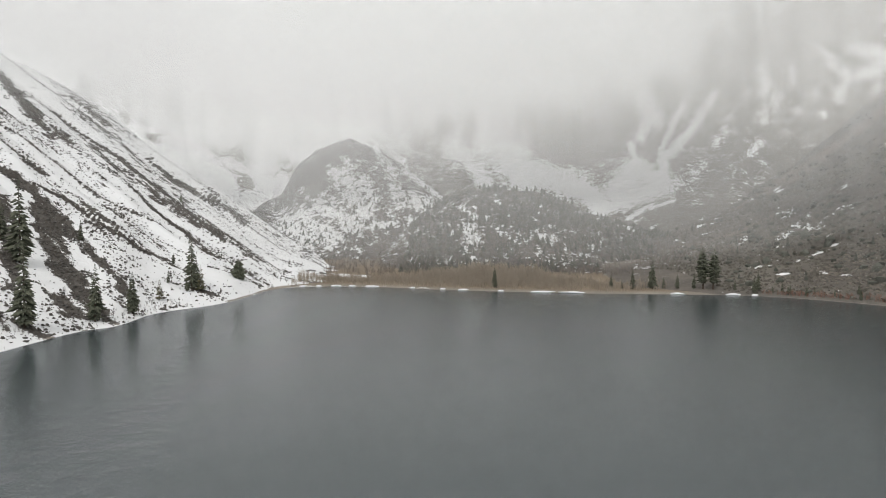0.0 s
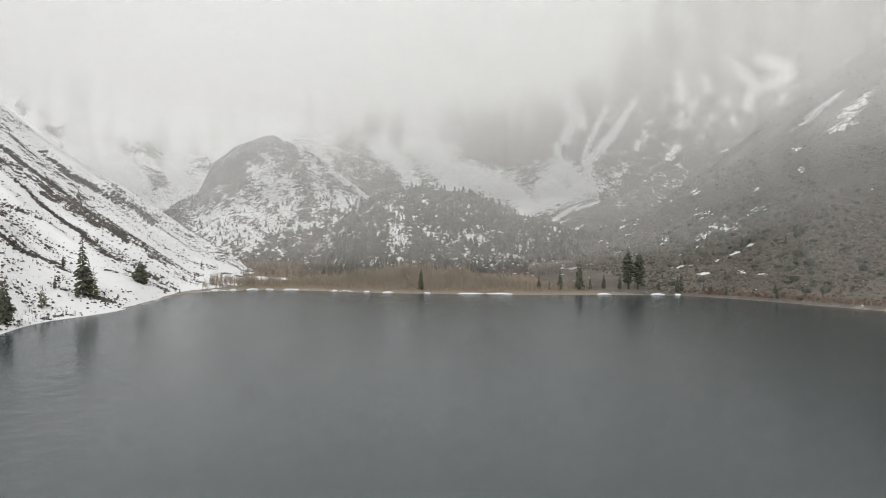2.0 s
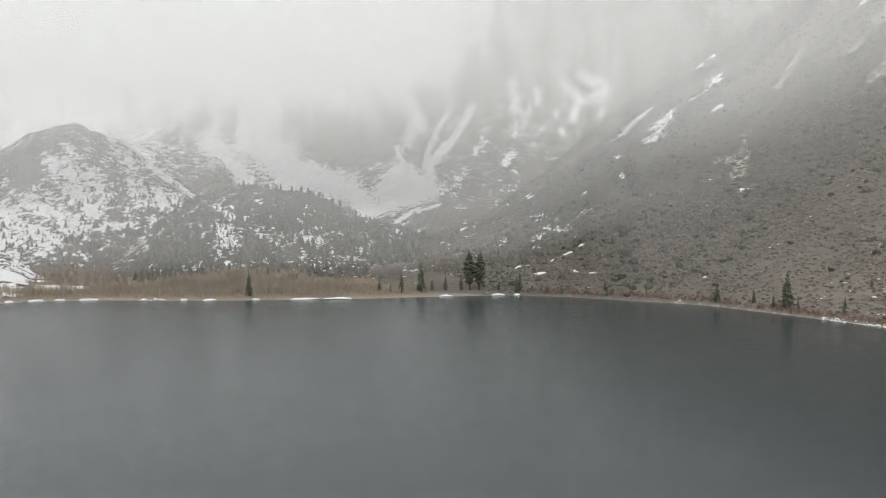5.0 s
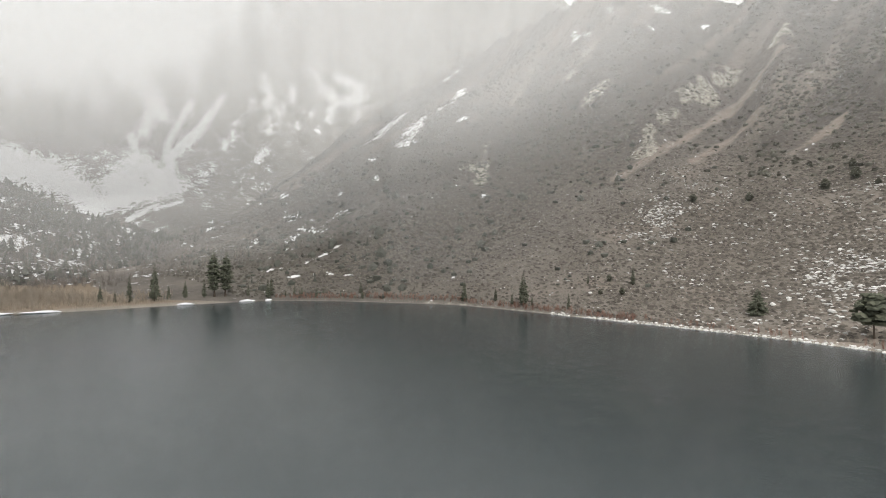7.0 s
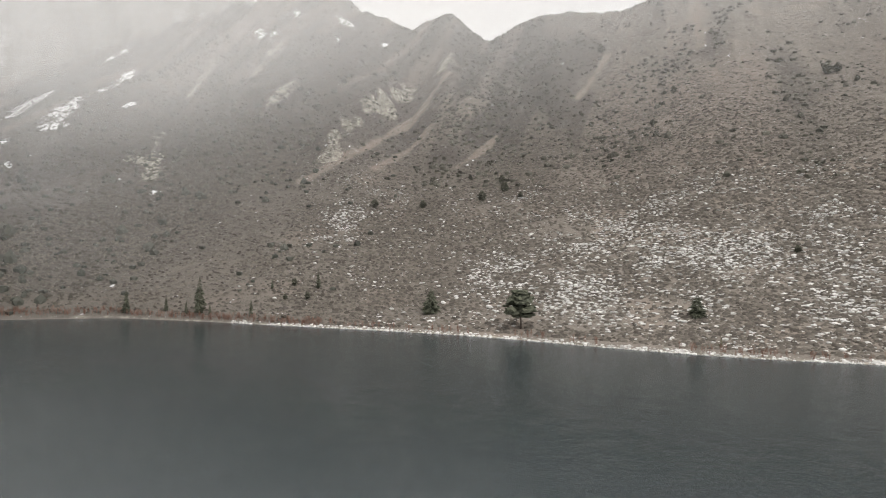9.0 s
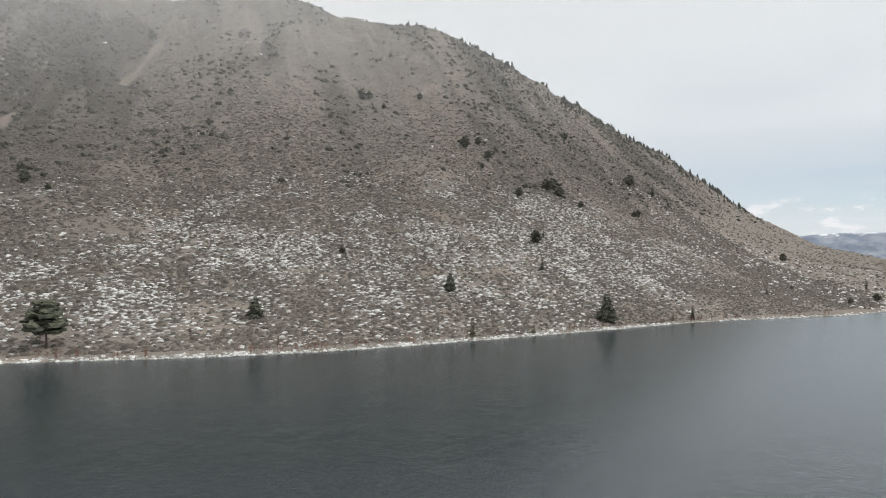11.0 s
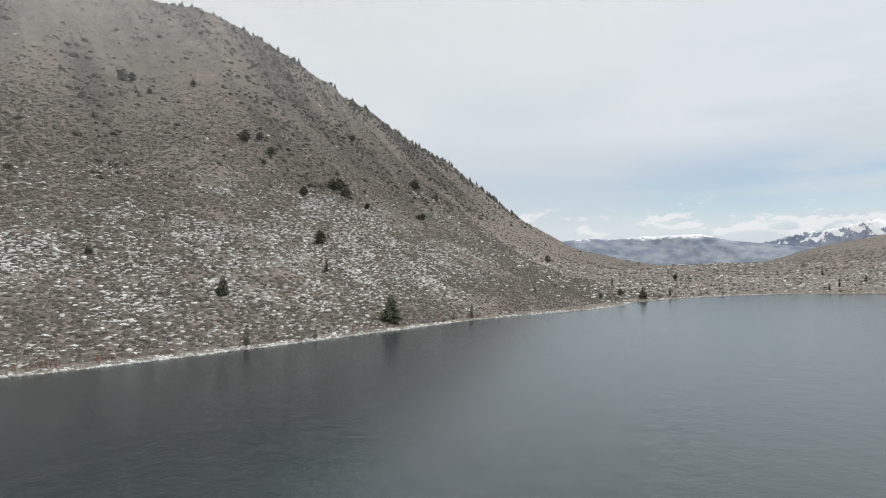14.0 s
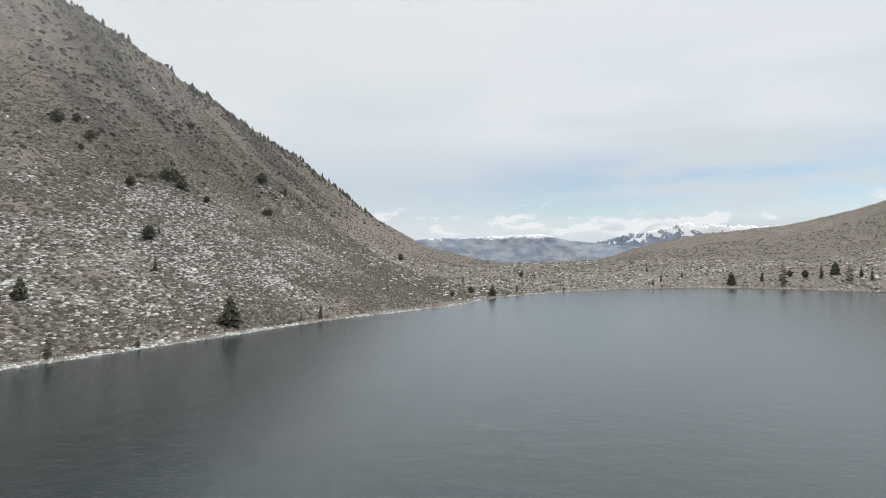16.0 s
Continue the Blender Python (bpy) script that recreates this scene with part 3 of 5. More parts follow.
def build_water():
    ring = closed_curve(SHORE, 6)
    c = ring.mean(0)
    ring = c + (ring - c) * (1 + 6 / np.linalg.norm(ring - c, axis=1))[:, None]
    verts, faces = [(*c, 0)], []
    rows = 8
    for k in range(1, rows + 1):
        verts += [(*(c + (p - c) * k / rows), 0) for p in ring]
    n = len(ring)
    me = bpy.data.meshes.new("lake_water")
    faces = [(0, 1 + i, 1 + (i + 1) % n) for i in range(n)]
    for k in range(rows - 1):
        b = 1 + k * n
        faces += [(b + i, b + n + i, b + n + (i + 1) % n, b + (i + 1) % n) for i in range(n)]
    me.from_pydata(verts, [], faces)
    me.materials.append(water_material())
    for p in me.polygons:
        p.use_smooth = True
    bm = bmesh.new()
    bm.from_mesh(me)
    bmesh.ops.recalc_face_normals(bm, faces=bm.faces)
    if sum(f.normal.z for f in bm.faces) < 0:
        bmesh.ops.reverse_faces(bm, faces=bm.faces)
    bm.to_mesh(me)
    bm.free()
    tagged(new("water", me), "calm grey lake water with fine ripples", "water", kind="structure")


build_water()


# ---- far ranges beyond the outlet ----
# rock and pale already hold the blue of distance haze, painted into the colour
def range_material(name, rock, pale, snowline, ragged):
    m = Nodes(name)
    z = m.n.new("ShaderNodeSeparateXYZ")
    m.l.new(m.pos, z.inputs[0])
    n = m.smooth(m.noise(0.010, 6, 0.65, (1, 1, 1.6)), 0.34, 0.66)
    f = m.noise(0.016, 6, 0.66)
    hazed_rock = m.mix(n, rock, pale)
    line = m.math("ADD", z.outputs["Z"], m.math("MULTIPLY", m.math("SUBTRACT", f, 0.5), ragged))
    return m.done(m.mix(m.smooth(line, snowline, snowline + 22), hazed_rock, (0.92, 0.93, 0.95)), 0.9, 0.1)


def mountain_range(label, material, a_from, a_to, dist, crest, rough, depth, jag=0.0):
    """A ridge seen across the plain: a folded sheet with a front, a crest and a back."""
    az = np.arange(a_from, a_to, 0.05)
    top = crest(az) + (fbm(az * 0.45, az * 0 + dist * 0.01, 4) - 0.5) * rough + (np.abs(2 * fbm(az * 1.7, az * 0 + dist * 0.02, 4, 0.6) - 1) - 0.25) * jag
    rows, k = [], 14
    for i in range(k + 1):
        u = i / k
        fold = (fbm(az * 0.35 + 7 + 0.6 * u, az * 0 + u * 2.2, 4) - 0.5) * depth * 0.8 * u * (1 - 0.4 * u)
        r = dist + depth * u + fold
        z = -90 + (top + 90) * u ** 0.8
        rows.append(np.stack([r * np.sin(np.radians(az)), r * np.cos(np.radians(az)), z], -1))
    r = dist + depth * 1.5
    rows.append(np.stack([r * np.sin(np.radians(az)), r * np.cos(np.radians(az)), np.full_like(az, -90.0)], -1))
    v = np.concatenate(rows)
    n = len(az)
    i, j = np.meshgrid(np.arange(len(rows) - 1), np.arange(n - 1), indexing="ij")
    faces = np.stack([i * n + j, i * n + j + 1, (i + 1) * n + j + 1, (i + 1) * n + j], -1).reshape(-1, 4)
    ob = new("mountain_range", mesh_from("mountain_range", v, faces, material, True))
    return tagged(ob, label, "mountain", kind="structure")


def crest_of(points):
    p = np.array(points, float)
    return lambda az: 33 + p[0, 2] * np.tan(np.radians(np.interp(az, p[:, 0], p[:, 1])))


# bluish rock tones stand in for the haze before both ranges
mountain_range("far mountain ridge dusted with snow, tinted blue for haze", range_material("haze_blue_range", (0.22, 0.26, 0.33), (0.38, 0.41, 0.46), 160, 120.0), 138, 166, 4000,
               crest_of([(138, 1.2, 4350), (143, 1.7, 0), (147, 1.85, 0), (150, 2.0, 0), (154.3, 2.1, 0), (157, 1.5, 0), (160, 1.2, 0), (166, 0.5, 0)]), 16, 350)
mountain_range("distant snow-covered mountain range, rock tinted blue for haze", range_material("haze_tinted_snow_range", (0.20, 0.24, 0.32), (0.34, 0.37, 0.44), 175, 620.0), 155, 182, 4400,
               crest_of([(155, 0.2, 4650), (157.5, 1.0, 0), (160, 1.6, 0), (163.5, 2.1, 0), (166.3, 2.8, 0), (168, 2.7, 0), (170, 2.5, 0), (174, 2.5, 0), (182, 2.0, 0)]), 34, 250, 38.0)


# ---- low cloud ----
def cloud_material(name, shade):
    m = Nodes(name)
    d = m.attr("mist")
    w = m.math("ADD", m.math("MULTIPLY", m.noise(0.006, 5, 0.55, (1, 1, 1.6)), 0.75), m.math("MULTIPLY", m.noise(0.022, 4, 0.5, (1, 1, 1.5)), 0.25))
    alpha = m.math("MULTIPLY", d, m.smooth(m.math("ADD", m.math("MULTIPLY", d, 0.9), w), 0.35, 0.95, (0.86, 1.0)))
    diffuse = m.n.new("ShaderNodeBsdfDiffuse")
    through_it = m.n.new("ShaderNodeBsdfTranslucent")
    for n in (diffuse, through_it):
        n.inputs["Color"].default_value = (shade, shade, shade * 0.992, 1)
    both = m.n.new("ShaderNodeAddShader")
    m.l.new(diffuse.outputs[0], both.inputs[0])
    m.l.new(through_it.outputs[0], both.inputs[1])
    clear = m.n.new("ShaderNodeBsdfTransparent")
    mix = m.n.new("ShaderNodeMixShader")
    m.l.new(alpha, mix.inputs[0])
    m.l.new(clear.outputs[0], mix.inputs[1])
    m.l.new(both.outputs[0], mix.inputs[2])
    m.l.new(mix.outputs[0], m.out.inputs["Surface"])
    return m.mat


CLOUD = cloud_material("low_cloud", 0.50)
# the cloud material again, its colour raised to stand in for sunlit haze
THIN_MIST_BRIGHTENED = cloud_material("thin_mist_brightened", 0.66)


def cloud_bank(radius, a_from, a_to, field, material, top=40.0, fade=60.0, end=14.0, begin=6.0, spread=8):
    """A bank of mist along an arc of the valley; field(azimuth, elevation) is how thick it lies."""
    az = np.arange(a_from, a_to + 0.1, 0.6)
    el = np.linspace(-3.5, top, 80)
    A, E = np.meshgrid(az, el, indexing="ij")
    wob = radius * (1 + 0.02 * (fbm(A * 0.07, E * 0.05 + radius, 3) - 0.5))
    X, Y, Z = wob * np.sin(np.radians(A)), wob * np.cos(np.radians(A)), 38 + wob * np.tan(np.radians(E))
    ground = land(X, Y, False)[0]
    k = np.pad(ground, ((spread, spread), (0, 0)), mode="edge")
    level = np.maximum(ground, sum(k[i:i + len(az)] for i in range(2 * spread + 1)) / (2 * spread + 1))
    dens = field(A, E) * sstep(Z - level, 0, fade) * sstep(A, a_from, a_from + begin) * sstep(-A, -a_to, -a_to + end) * sstep(-E, -top, -top + 16)
    na, ne = A.shape
    i, j = np.meshgrid(np.arange(na - 1), np.arange(ne - 1), indexing="ij")
    faces = np.stack([i * ne + j, i * ne + j + 1, (i + 1) * ne + j + 1, (i + 1) * ne + j], -1).reshape(-1, 4)
    keep = ((Z > ground - 25) & (dens > 0.003)).ravel()
    faces = faces[keep[faces].any(1)]
    me = mesh_from("cloud_bank", np.stack([X, Y, Z], -1).reshape(-1, 3), faces, material, True)
    at = me.attributes.new("mist", "FLOAT", "POINT")
    at.data.foreach_set("value", np.clip(dens, 0, 0.245 if material == CLOUD else 0.193).astype(np.float32).ravel())
    tagged(new("cloud_bank", me), "grey-white low cloud hanging over the valley", "cloud", kind="stuff")


def lift(a, e, rise=3.0):
    """Elevation above the base of the cloud, which rises to the east."""
    return e - rise * sstep(a, 12, 33)


def depth_of(share, base=0.0):
    """How much of the light a bank takes: little near the ground, nearly all high up."""
    return lambda a, e: 1 - np.exp(-share * (base + np.interp(lift(a, e), (-4, 2, 4, 6, 9, 12, 16, 22), (0.05, 0.07, 0.15, 0.30, 0.80, 1.6, 3.0, 5.0))))


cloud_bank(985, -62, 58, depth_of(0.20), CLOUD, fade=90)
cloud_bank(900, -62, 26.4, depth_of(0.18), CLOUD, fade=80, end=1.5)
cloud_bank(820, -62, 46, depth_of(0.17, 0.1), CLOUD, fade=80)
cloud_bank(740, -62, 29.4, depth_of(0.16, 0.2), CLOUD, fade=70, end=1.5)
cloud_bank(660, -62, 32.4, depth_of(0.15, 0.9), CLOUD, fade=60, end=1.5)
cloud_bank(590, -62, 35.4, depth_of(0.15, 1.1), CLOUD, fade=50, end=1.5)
cloud_bank(525, -62, 44, lambda a, e: 0.193 * (1 - 0.75 * sstep(-a, 16, 26)), THIN_MIST_BRIGHTENED, fade=22)


def veil_of(share, base=0.0):
    """The thinner veil along the eastern mountain, which clears towards the outlet."""
    return lambda a, e: 1 - np.exp(-share * (base * sstep(-a, -64, -42) + np.interp(a, (30, 42, 52, 64, 85, 105), (1.6, 1.4, 0.9, 0.52, 0.40, 0.22)) * np.interp(e, (2, 6, 10, 14, 18, 24), (0.05, 0.14, 0.4, 0.72, 1.1, 1.9))))


cloud_bank(600, 26.6, 150, veil_of(0.30), THIN_MIST_BRIGHTENED, fade=90, spread=1, begin=1.5)
cloud_bank(500, 29.6, 150, veil_of(0.28, 0.15), THIN_MIST_BRIGHTENED, fade=80, spread=1, begin=1.5)
cloud_bank(420, 32.6, 150, veil_of(0.26, 0.25), THIN_MIST_BRIGHTENED, fade=60, spread=1, begin=1.5)
cloud_bank(360, 35.6, 120, veil_of(0.24, 0.15), THIN_MIST_BRIGHTENED, fade=50, spread=1, begin=1.5)


# ---- stones, scrub and woods, stamped from small templates ----
def stamp(templates, pos, size, squash=None, along=1.0, gen=None):
    """Verts and triangles of many small copies: pos (n, 3), size (n,)."""
    gen = gen or np.random.default_rng(3)
    pick = gen.integers(0, len(templates), len(pos))
    turn = gen.random(len(pos)) * (2 * np.pi if along == 1.0 else 0.7)
    V, F, base = [], [], 0
    for k, (tv, tf) in enumerate(templates):
        m = pick == k
        n = m.sum()
        if not n:
            continue
        c, s = np.cos(turn[m])[:, None], np.sin(turn[m])[:, None]
        x, y, z = tv[:, 0][None], tv[:, 1][None], tv[:, 2][None]
        sz = size[m][:, None]
        sq = (squash[m][:, None] if squash is not None else 1.0)
        v = np.stack([(x * c - y * s) * sz, (x * s + y * c) * sz * along, z * sz * sq], -1) + pos[m][:, None, :]
        f = tf[None] + base + (np.arange(n) * len(tv))[:, None, None]
        V.append(v.reshape(-1, 3))
        F.append(f.reshape(-1, 3))
        base += n * len(tv)
    return np.concatenate(V), np.concatenate(F)


def ball_template(seed, rough, flat, level=1):
    bm = bmesh.new()
    bmesh.ops.create_icosphere(bm, subdivisions=level, radius=1.0)
    gen = random.Random(seed)
    for v in bm.verts:
        v.co *= 1 + (gen.random() - 0.5) * rough
        v.co.z *= flat
        if v.co.z < -0.35 * flat:
            v.co.z = -0.35 * flat
    bm.verts.ensure_lookup_table()
    tv = np.array([v.co[:] for v in bm.verts])
    tf = np.array([[v.index for v in f.verts] for f in bm.faces])
    bm.free()
    return tv, tf


def tent_template(seed, sides=6):
    """A low bush of few faces: an uneven ring and a short crest."""
    gen = random.Random(seed)
    v = []
    for i in range(sides):
        a = 2 * math.pi * i / sides
        k = 1 + (gen.random() - 0.5) * 0.6
        v.append((k * math.cos(a), k * math.sin(a), -0.1))
    v += [(0.1, 0.4, 0.75 + 0.2 * gen.random()), (-0.1, -0.4, 0.75 + 0.2 * gen.random())]
    f = [(i, (i + 1) % sides, sides if math.sin(2 * math.pi * (i + 0.5) / sides) > 0 else sides + 1) for i in range(sides)]
    f += [(0, sides, sides + 1), (sides // 2, sides + 1, sides)]
    return np.array(v), np.array(f)


def conifer_template(seed, tiers=4, sides=5, width=0.2):
    """A small far conifer one metre high: jagged tiers."""
    gen = random.Random(seed)
    v, f = [], []
    for t in range(tiers):
        z0, z1 = 0.06 + 0.9 * t / tiers, min(1.0, 0.06 + 0.9 * (t + 1.7) / tiers)
        b = len(v)
        for i in range(sides):
            a = 2 * math.pi * (i + 0.4 * t) / sides
            r = width * (1 - 0.85 * t / tiers) * (0.65 + 0.7 * gen.random())
            v.append((r * math.cos(a), r * math.sin(a), z0 - 0.04 * gen.random()))
        v.append((0, 0, z1))
        f += [(b + i, b + (i + 1) % sides, b + sides) for i in range(sides)]
    return np.array(v), np.array(f)


def bare_template(seed, stems=9):
    """A leafless clump one metre high: thin tapering stems and twigs."""
    gen = random.Random(seed)
    v, f = [], []
    for i in range(stems):
        a, lean = gen.random() * 6.28, 0.06 + 0.2 * gen.random()
        h = 0.6 + 0.4 * gen.random()
        bx, by = 0.05 * math.cos(a), 0.05 * math.sin(a)
        tx, ty = lean * math.cos(a), lean * math.sin(a)
        w = 0.011
        b = len(v)
        v += [(bx - w, by, -0.05), (bx + w, by, -0.05), (bx, by + w, -0.05), (tx, ty, h)]
        f += [(b, b + 1, b + 3), (b + 1, b + 2, b + 3), (b + 2, b, b + 3)]
        for _ in range(6):
            s, c = 0.3 + 0.6 * gen.random(), gen.random() * 6.28
            px, py, pz = bx + (tx - bx) * s, by + (ty - by) * s, h * s
            ln = 0.12 + 0.12 * gen.random()
            b = len(v)
            v += [(px, py, pz), (px + 0.012, py + 0.012, pz), (px + ln * 0.6 * math.cos(c), py + ln * 0.6 * math.sin(c), pz + ln)]
            f.append((b, b + 1, b + 2))
    return np.array(v), np.array(f)


def on_land(x, y):
    return np.stack([x, y, land(x, y)[0]], -1)


def scatter(n, box, keep, seed):
    """Random places on land inside a box, kept with the chance keep(x, y, z, d, which, extra)."""
    gen = np.random.default_rng(seed)
    x = box[0] + (box[2] - box[0]) * gen.random(n)
    y = box[1] + (box[3] - box[1]) * gen.random(n)
    z, d, which, extra = land(x, y)
    ok = gen.random(n) < keep(x, y, z, d, which, extra)
    return np.stack([x, y, z], -1)[ok], gen


def stone_material(name, dark, pale, shared):
    m = Nodes(name)
    v = m.island() if shared else m.rand()
    n = m.noise(2.2, 5, 0.65)
    c = m.mix(v, dark, pale)
    c = m.mix(m.smooth(n, 0.55, 0.75), c, (0.22, 0.21, 0.18))
    m.bump(n, 0.5, 0.2)
    return m.done(c, 0.85, 0.2)


def leaf_material(name, dark, pale, shared=True, rough=0.8):
    m = Nodes(name)
    v = m.island() if shared else m.rand()
    n = m.noise(1.6, 3)
    c = m.mix(m.math("ADD", m.math("MULTIPLY", v, 0.6), m.math("MULTIPLY", n, 0.4)), dark, pale)
    return m.done(c, rough, 0.15)


STONES = [ball_template(i, 0.55, 0.62) for i in range(7)]
TENTS = [tent_template(i + 30) for i in range(8)]
SMALL_TENTS = [tent_template(i + 50, 4) for i in range(8)]
JUNIPERS = [ball_template(i + 90, 0.7, 0.9) for i in range(5)]
FIRS = [conifer_template(i + 40) for i in range(5)]
SHRUBBY = [conifer_template(i + 70, 3, 5, 0.34) for i in range(5)]
BARE = [bare_template(i + 60) for i in range(6)]
MAT_BOULDER = stone_material("granite_boulder", (0.46, 0.45, 0.43), (0.84, 0.83, 0.80), False)
MAT_STONES = stone_material("granite_stones", (0.46, 0.45, 0.43), (0.90, 0.89, 0.86), True)
MAT_SCRUB = leaf_material("sagebrush", (0.046, 0.041, 0.035), (0.245, 0.218, 0.187))
MAT_SCRUB_HIGH = leaf_material("high_scrub", (0.056, 0.050, 0.042), (0.215, 0.190, 0.162))
MAT_SCRUB_DARK = leaf_material("dark_scrub", (0.060, 0.056, 0.046), (0.165, 0.152, 0.128))
MAT_FIR = leaf_material("far_conifer_needles", (0.060, 0.064, 0.054), (0.140, 0.142, 0.120))
MAT_HIGH_BUSH = leaf_material("high_juniper", (0.066, 0.066, 0.052), (0.175, 0.168, 0.138))
MAT_BARE = leaf_material("bare_aspen_twigs", (0.25, 0.215, 0.175), (0.46, 0.40, 0.33))
MAT_GREY = leaf_material("grey_bare_twigs", (0.15, 0.13, 0.115), (0.27, 0.24, 0.21))
MAT_RED = leaf_material("red_willow_twigs", (0.19, 0.105, 0.08), (0.33, 0.205, 0.16))


def stuff(name, label, category, templates, pos, size, material, squash=None, seed=1, along=1.0):
    v, f = stamp(templates, pos, size, squash, along, gen=np.random.default_rng(seed))
    return tagged(new(name, mesh_from(name, v, f, material)), label, category, kind="stuff")


# thickest block fields: x, y, radius
FIELDS = [(392, 65, 16), (384, 84, 14), (409, -5, 8), (369, 1, 15), (400, -39, 12), (399, -123, 18), (367, -112, 16), (381, -67, 13), (430, -103, 10), (421, -211, 14), (399, -206, 14),
          (339, -201, 18), (327, -137, 14), (395, 235, 16), (366, 44, 15), (350, 120, 18), (320, 80, 16), (310, -20, 14), (330, -60, 16), (300, -110, 14), (410, -160, 16), (375, -250, 18)]


def boulder_field(x, y, z, d, which, extra):
    """How thickly the granite blocks lie on the eastern slope."""
    a, r = polar(x, y, 40, 55)
    clump = sstep(fbm(x * 0.022, y * 0.016 + 3, 4), 0.47, 0.60)
    stripes = 0.35 + 0.65 * sstep(fbm(x * 0.006, y * 0.05, 3), 0.4, 0.6)
    heap = 0.0
    for fx, fy, fr in FIELDS:
        heap = np.maximum(heap, np.exp(-((np.hypot((x - fx) * 0.8, y - fy) / fr) ** 2)))
    heap = heap * sstep(fbm(x * 0.09, y * 0.06, 3), 0.36, 0.56)
    reach = sstep(-z, -112 + 30 * np.abs(sstep(a, 100, 140) - 0.4), -58) * (0.6 + 0.4 * sstep(z, 6, 28))
    band = sstep(a, 50, 74) * sstep(-a, -152, -120)
    return np.where((which == 1) & (d > 1), np.clip((0.05 + 0.62 * clump * stripes) * reach * band * (0.55 + 0.45 * sstep(d, 8, 45)) + 0.85 * heap, 0, 1), 0.0)


def grove(x, y):
    """Where dark bushes gather on the high slope."""
    total = 0.0
    for gx, gy, gr in ((508, 395, 38), (550, 383, 34), (479, 408, 26), (618, 208, 38), (669, 190, 44), (704, 151, 38), (573, 225, 22), (615, 32, 26), (673, -17, 24), (580, -93, 14), (517, 348, 28), (598, -262, 20), (655, 42, 26), (428, 561, 34), (412, 651, 38)):
        total = total + np.exp(-((np.hypot(x - gx, y - gy) / gr) ** 2))
    return total * sstep(fbm(x * 0.04, y * 0.04, 3), 0.34, 0.56)


def chute(x, y):
    """1 off the bare scree chutes, 0 on them."""
    return 1 - 0.93 * sstep(stroke_field(x, y, [c[:5] for c in CHUTES], 1.2 * (fbm(x * 0.035, y * 0.035, 3) - 0.5)), 0.35, 0.6)


def build_slopes():
    p, gen = scatter(150000, (225, -330, 470, 270), boulder_field, 11)
    size = 0.23 + 0.80 * gen.random(len(p)) ** 2.8
    stuff("boulder_scatter", "pale granite stones strewn over the scrub slope", "boulders", STONES, p + [0, 0, 0.15], size, MAT_STONES, 0.8 + 0.5 * gen.random(len(p)), along=1.4)
    # moraine stones
    p, gen = scatter(26000, (-50, -1050, 560, -330), lambda x, y, z, d, w, e: np.where((d > 2) & (z > 0.4) & (d < 330), 0.25 + 0.5 * sstep(fbm(x * 0.02, y * 0.02, 3), 0.4, 0.6), 0), 12)
    stuff("moraine_stones", "pale stones on the low moraine", "boulders", STONES, p, 0.5 + 1.5 * gen.random(len(p)) ** 3, MAT_STONES)
    # scrub
    p, gen = scatter(190000, (215, -430, 640, 420), lambda x, y, z, d, w, e: np.where((w == 1) & (d > 4), (0.3 + 0.7 * sstep(fbm(x * 0.03, y * 0.02, 3), 0.3, 0.55)) * sstep(-z, -200, -60) * chute(x, y), 0), 13)
    size = 0.32 + 0.48 * gen.random(len(p))
    stuff("sagebrush", "grey-brown low sagebrush on the dry slope", "scrub", TENTS, p, size, MAT_SCRUB, 0.9 + 0.5 * gen.random(len(p)), along=1.9)
    p, gen = scatter(120000, (330, -620, 960, 560), lambda x, y, z, d, w, e: np.where((w == 1), sstep(z, 40, 150) * 0.85 * (0.35 + 0.65 * sstep(fbm(x * 0.008, y * 0.025, 4), 0.4, 0.6)) * chute(x, y), 0), 17)
    stuff("upper_scrub", "thin grey-brown scrub on the high slope", "scrub", SMALL_TENTS, p, 0.5 + 0.8 * gen.random(len(p)) ** 2, MAT_SCRUB_HIGH, 0.6 + 0.4 * gen.random(len(p)), along=1.6)
    p, gen = scatter(75000, (400, -700, 1100, 700), lambda x, y, z, d, w, e: np.where((w == 1) & (z > 80), (0.7 * sstep(fbm(x * 0.006 + 7, y * 0.016, 4), 0.5, 0.62) + 1.6 * grove(x, y)) * 0.55 + 0.03 + 0.10 * sstep(y, 150, 300), 0) * chute(x, y), 18)
    stuff("juniper_scrub", "dark juniper bushes high on the mountainside", "bushes", JUNIPERS, p, 0.75 + 2.1 * gen.random(len(p)) ** 2.2, MAT_HIGH_BUSH, 0.8 + 0.6 * gen.random(len(p)))
    p, gen = scatter(36000, (-60, -1150, 1000, -330), lambda x, y, z, d, w, e: np.where((d > 3) & (d < 760), 0.6, 0), 14)
    stuff("moraine_scrub", "grey-brown scrub on the low moraine", "scrub", TENTS, p, 0.8 + 1.0 * gen.random(len(p)), MAT_SCRUB, 0.5 + 0.4 * gen.random(len(p)))
    p, gen = scatter(45000, (-250, -1500, 700, -560), lambda x, y, z, d, w, e: np.where((w == 5) & (z > 1), 0.9, 0), 27)
    stuff("far_hill_scrub", "grey-brown scrub on the hill beyond the outlet", "scrub", SMALL_TENTS, p, 0.5 + 0.5 * gen.random(len(p)) ** 2, MAT_SCRUB_HIGH, 0.5 + 0.4 * gen.random(len(p)))
    p, gen = scatter(40000, (190, 330, 760, 900), lambda x, y, z, d, w, e: np.where((w == 1) & (d > 4), 0.8 * sstep(-z, -300, -80), 0), 15)
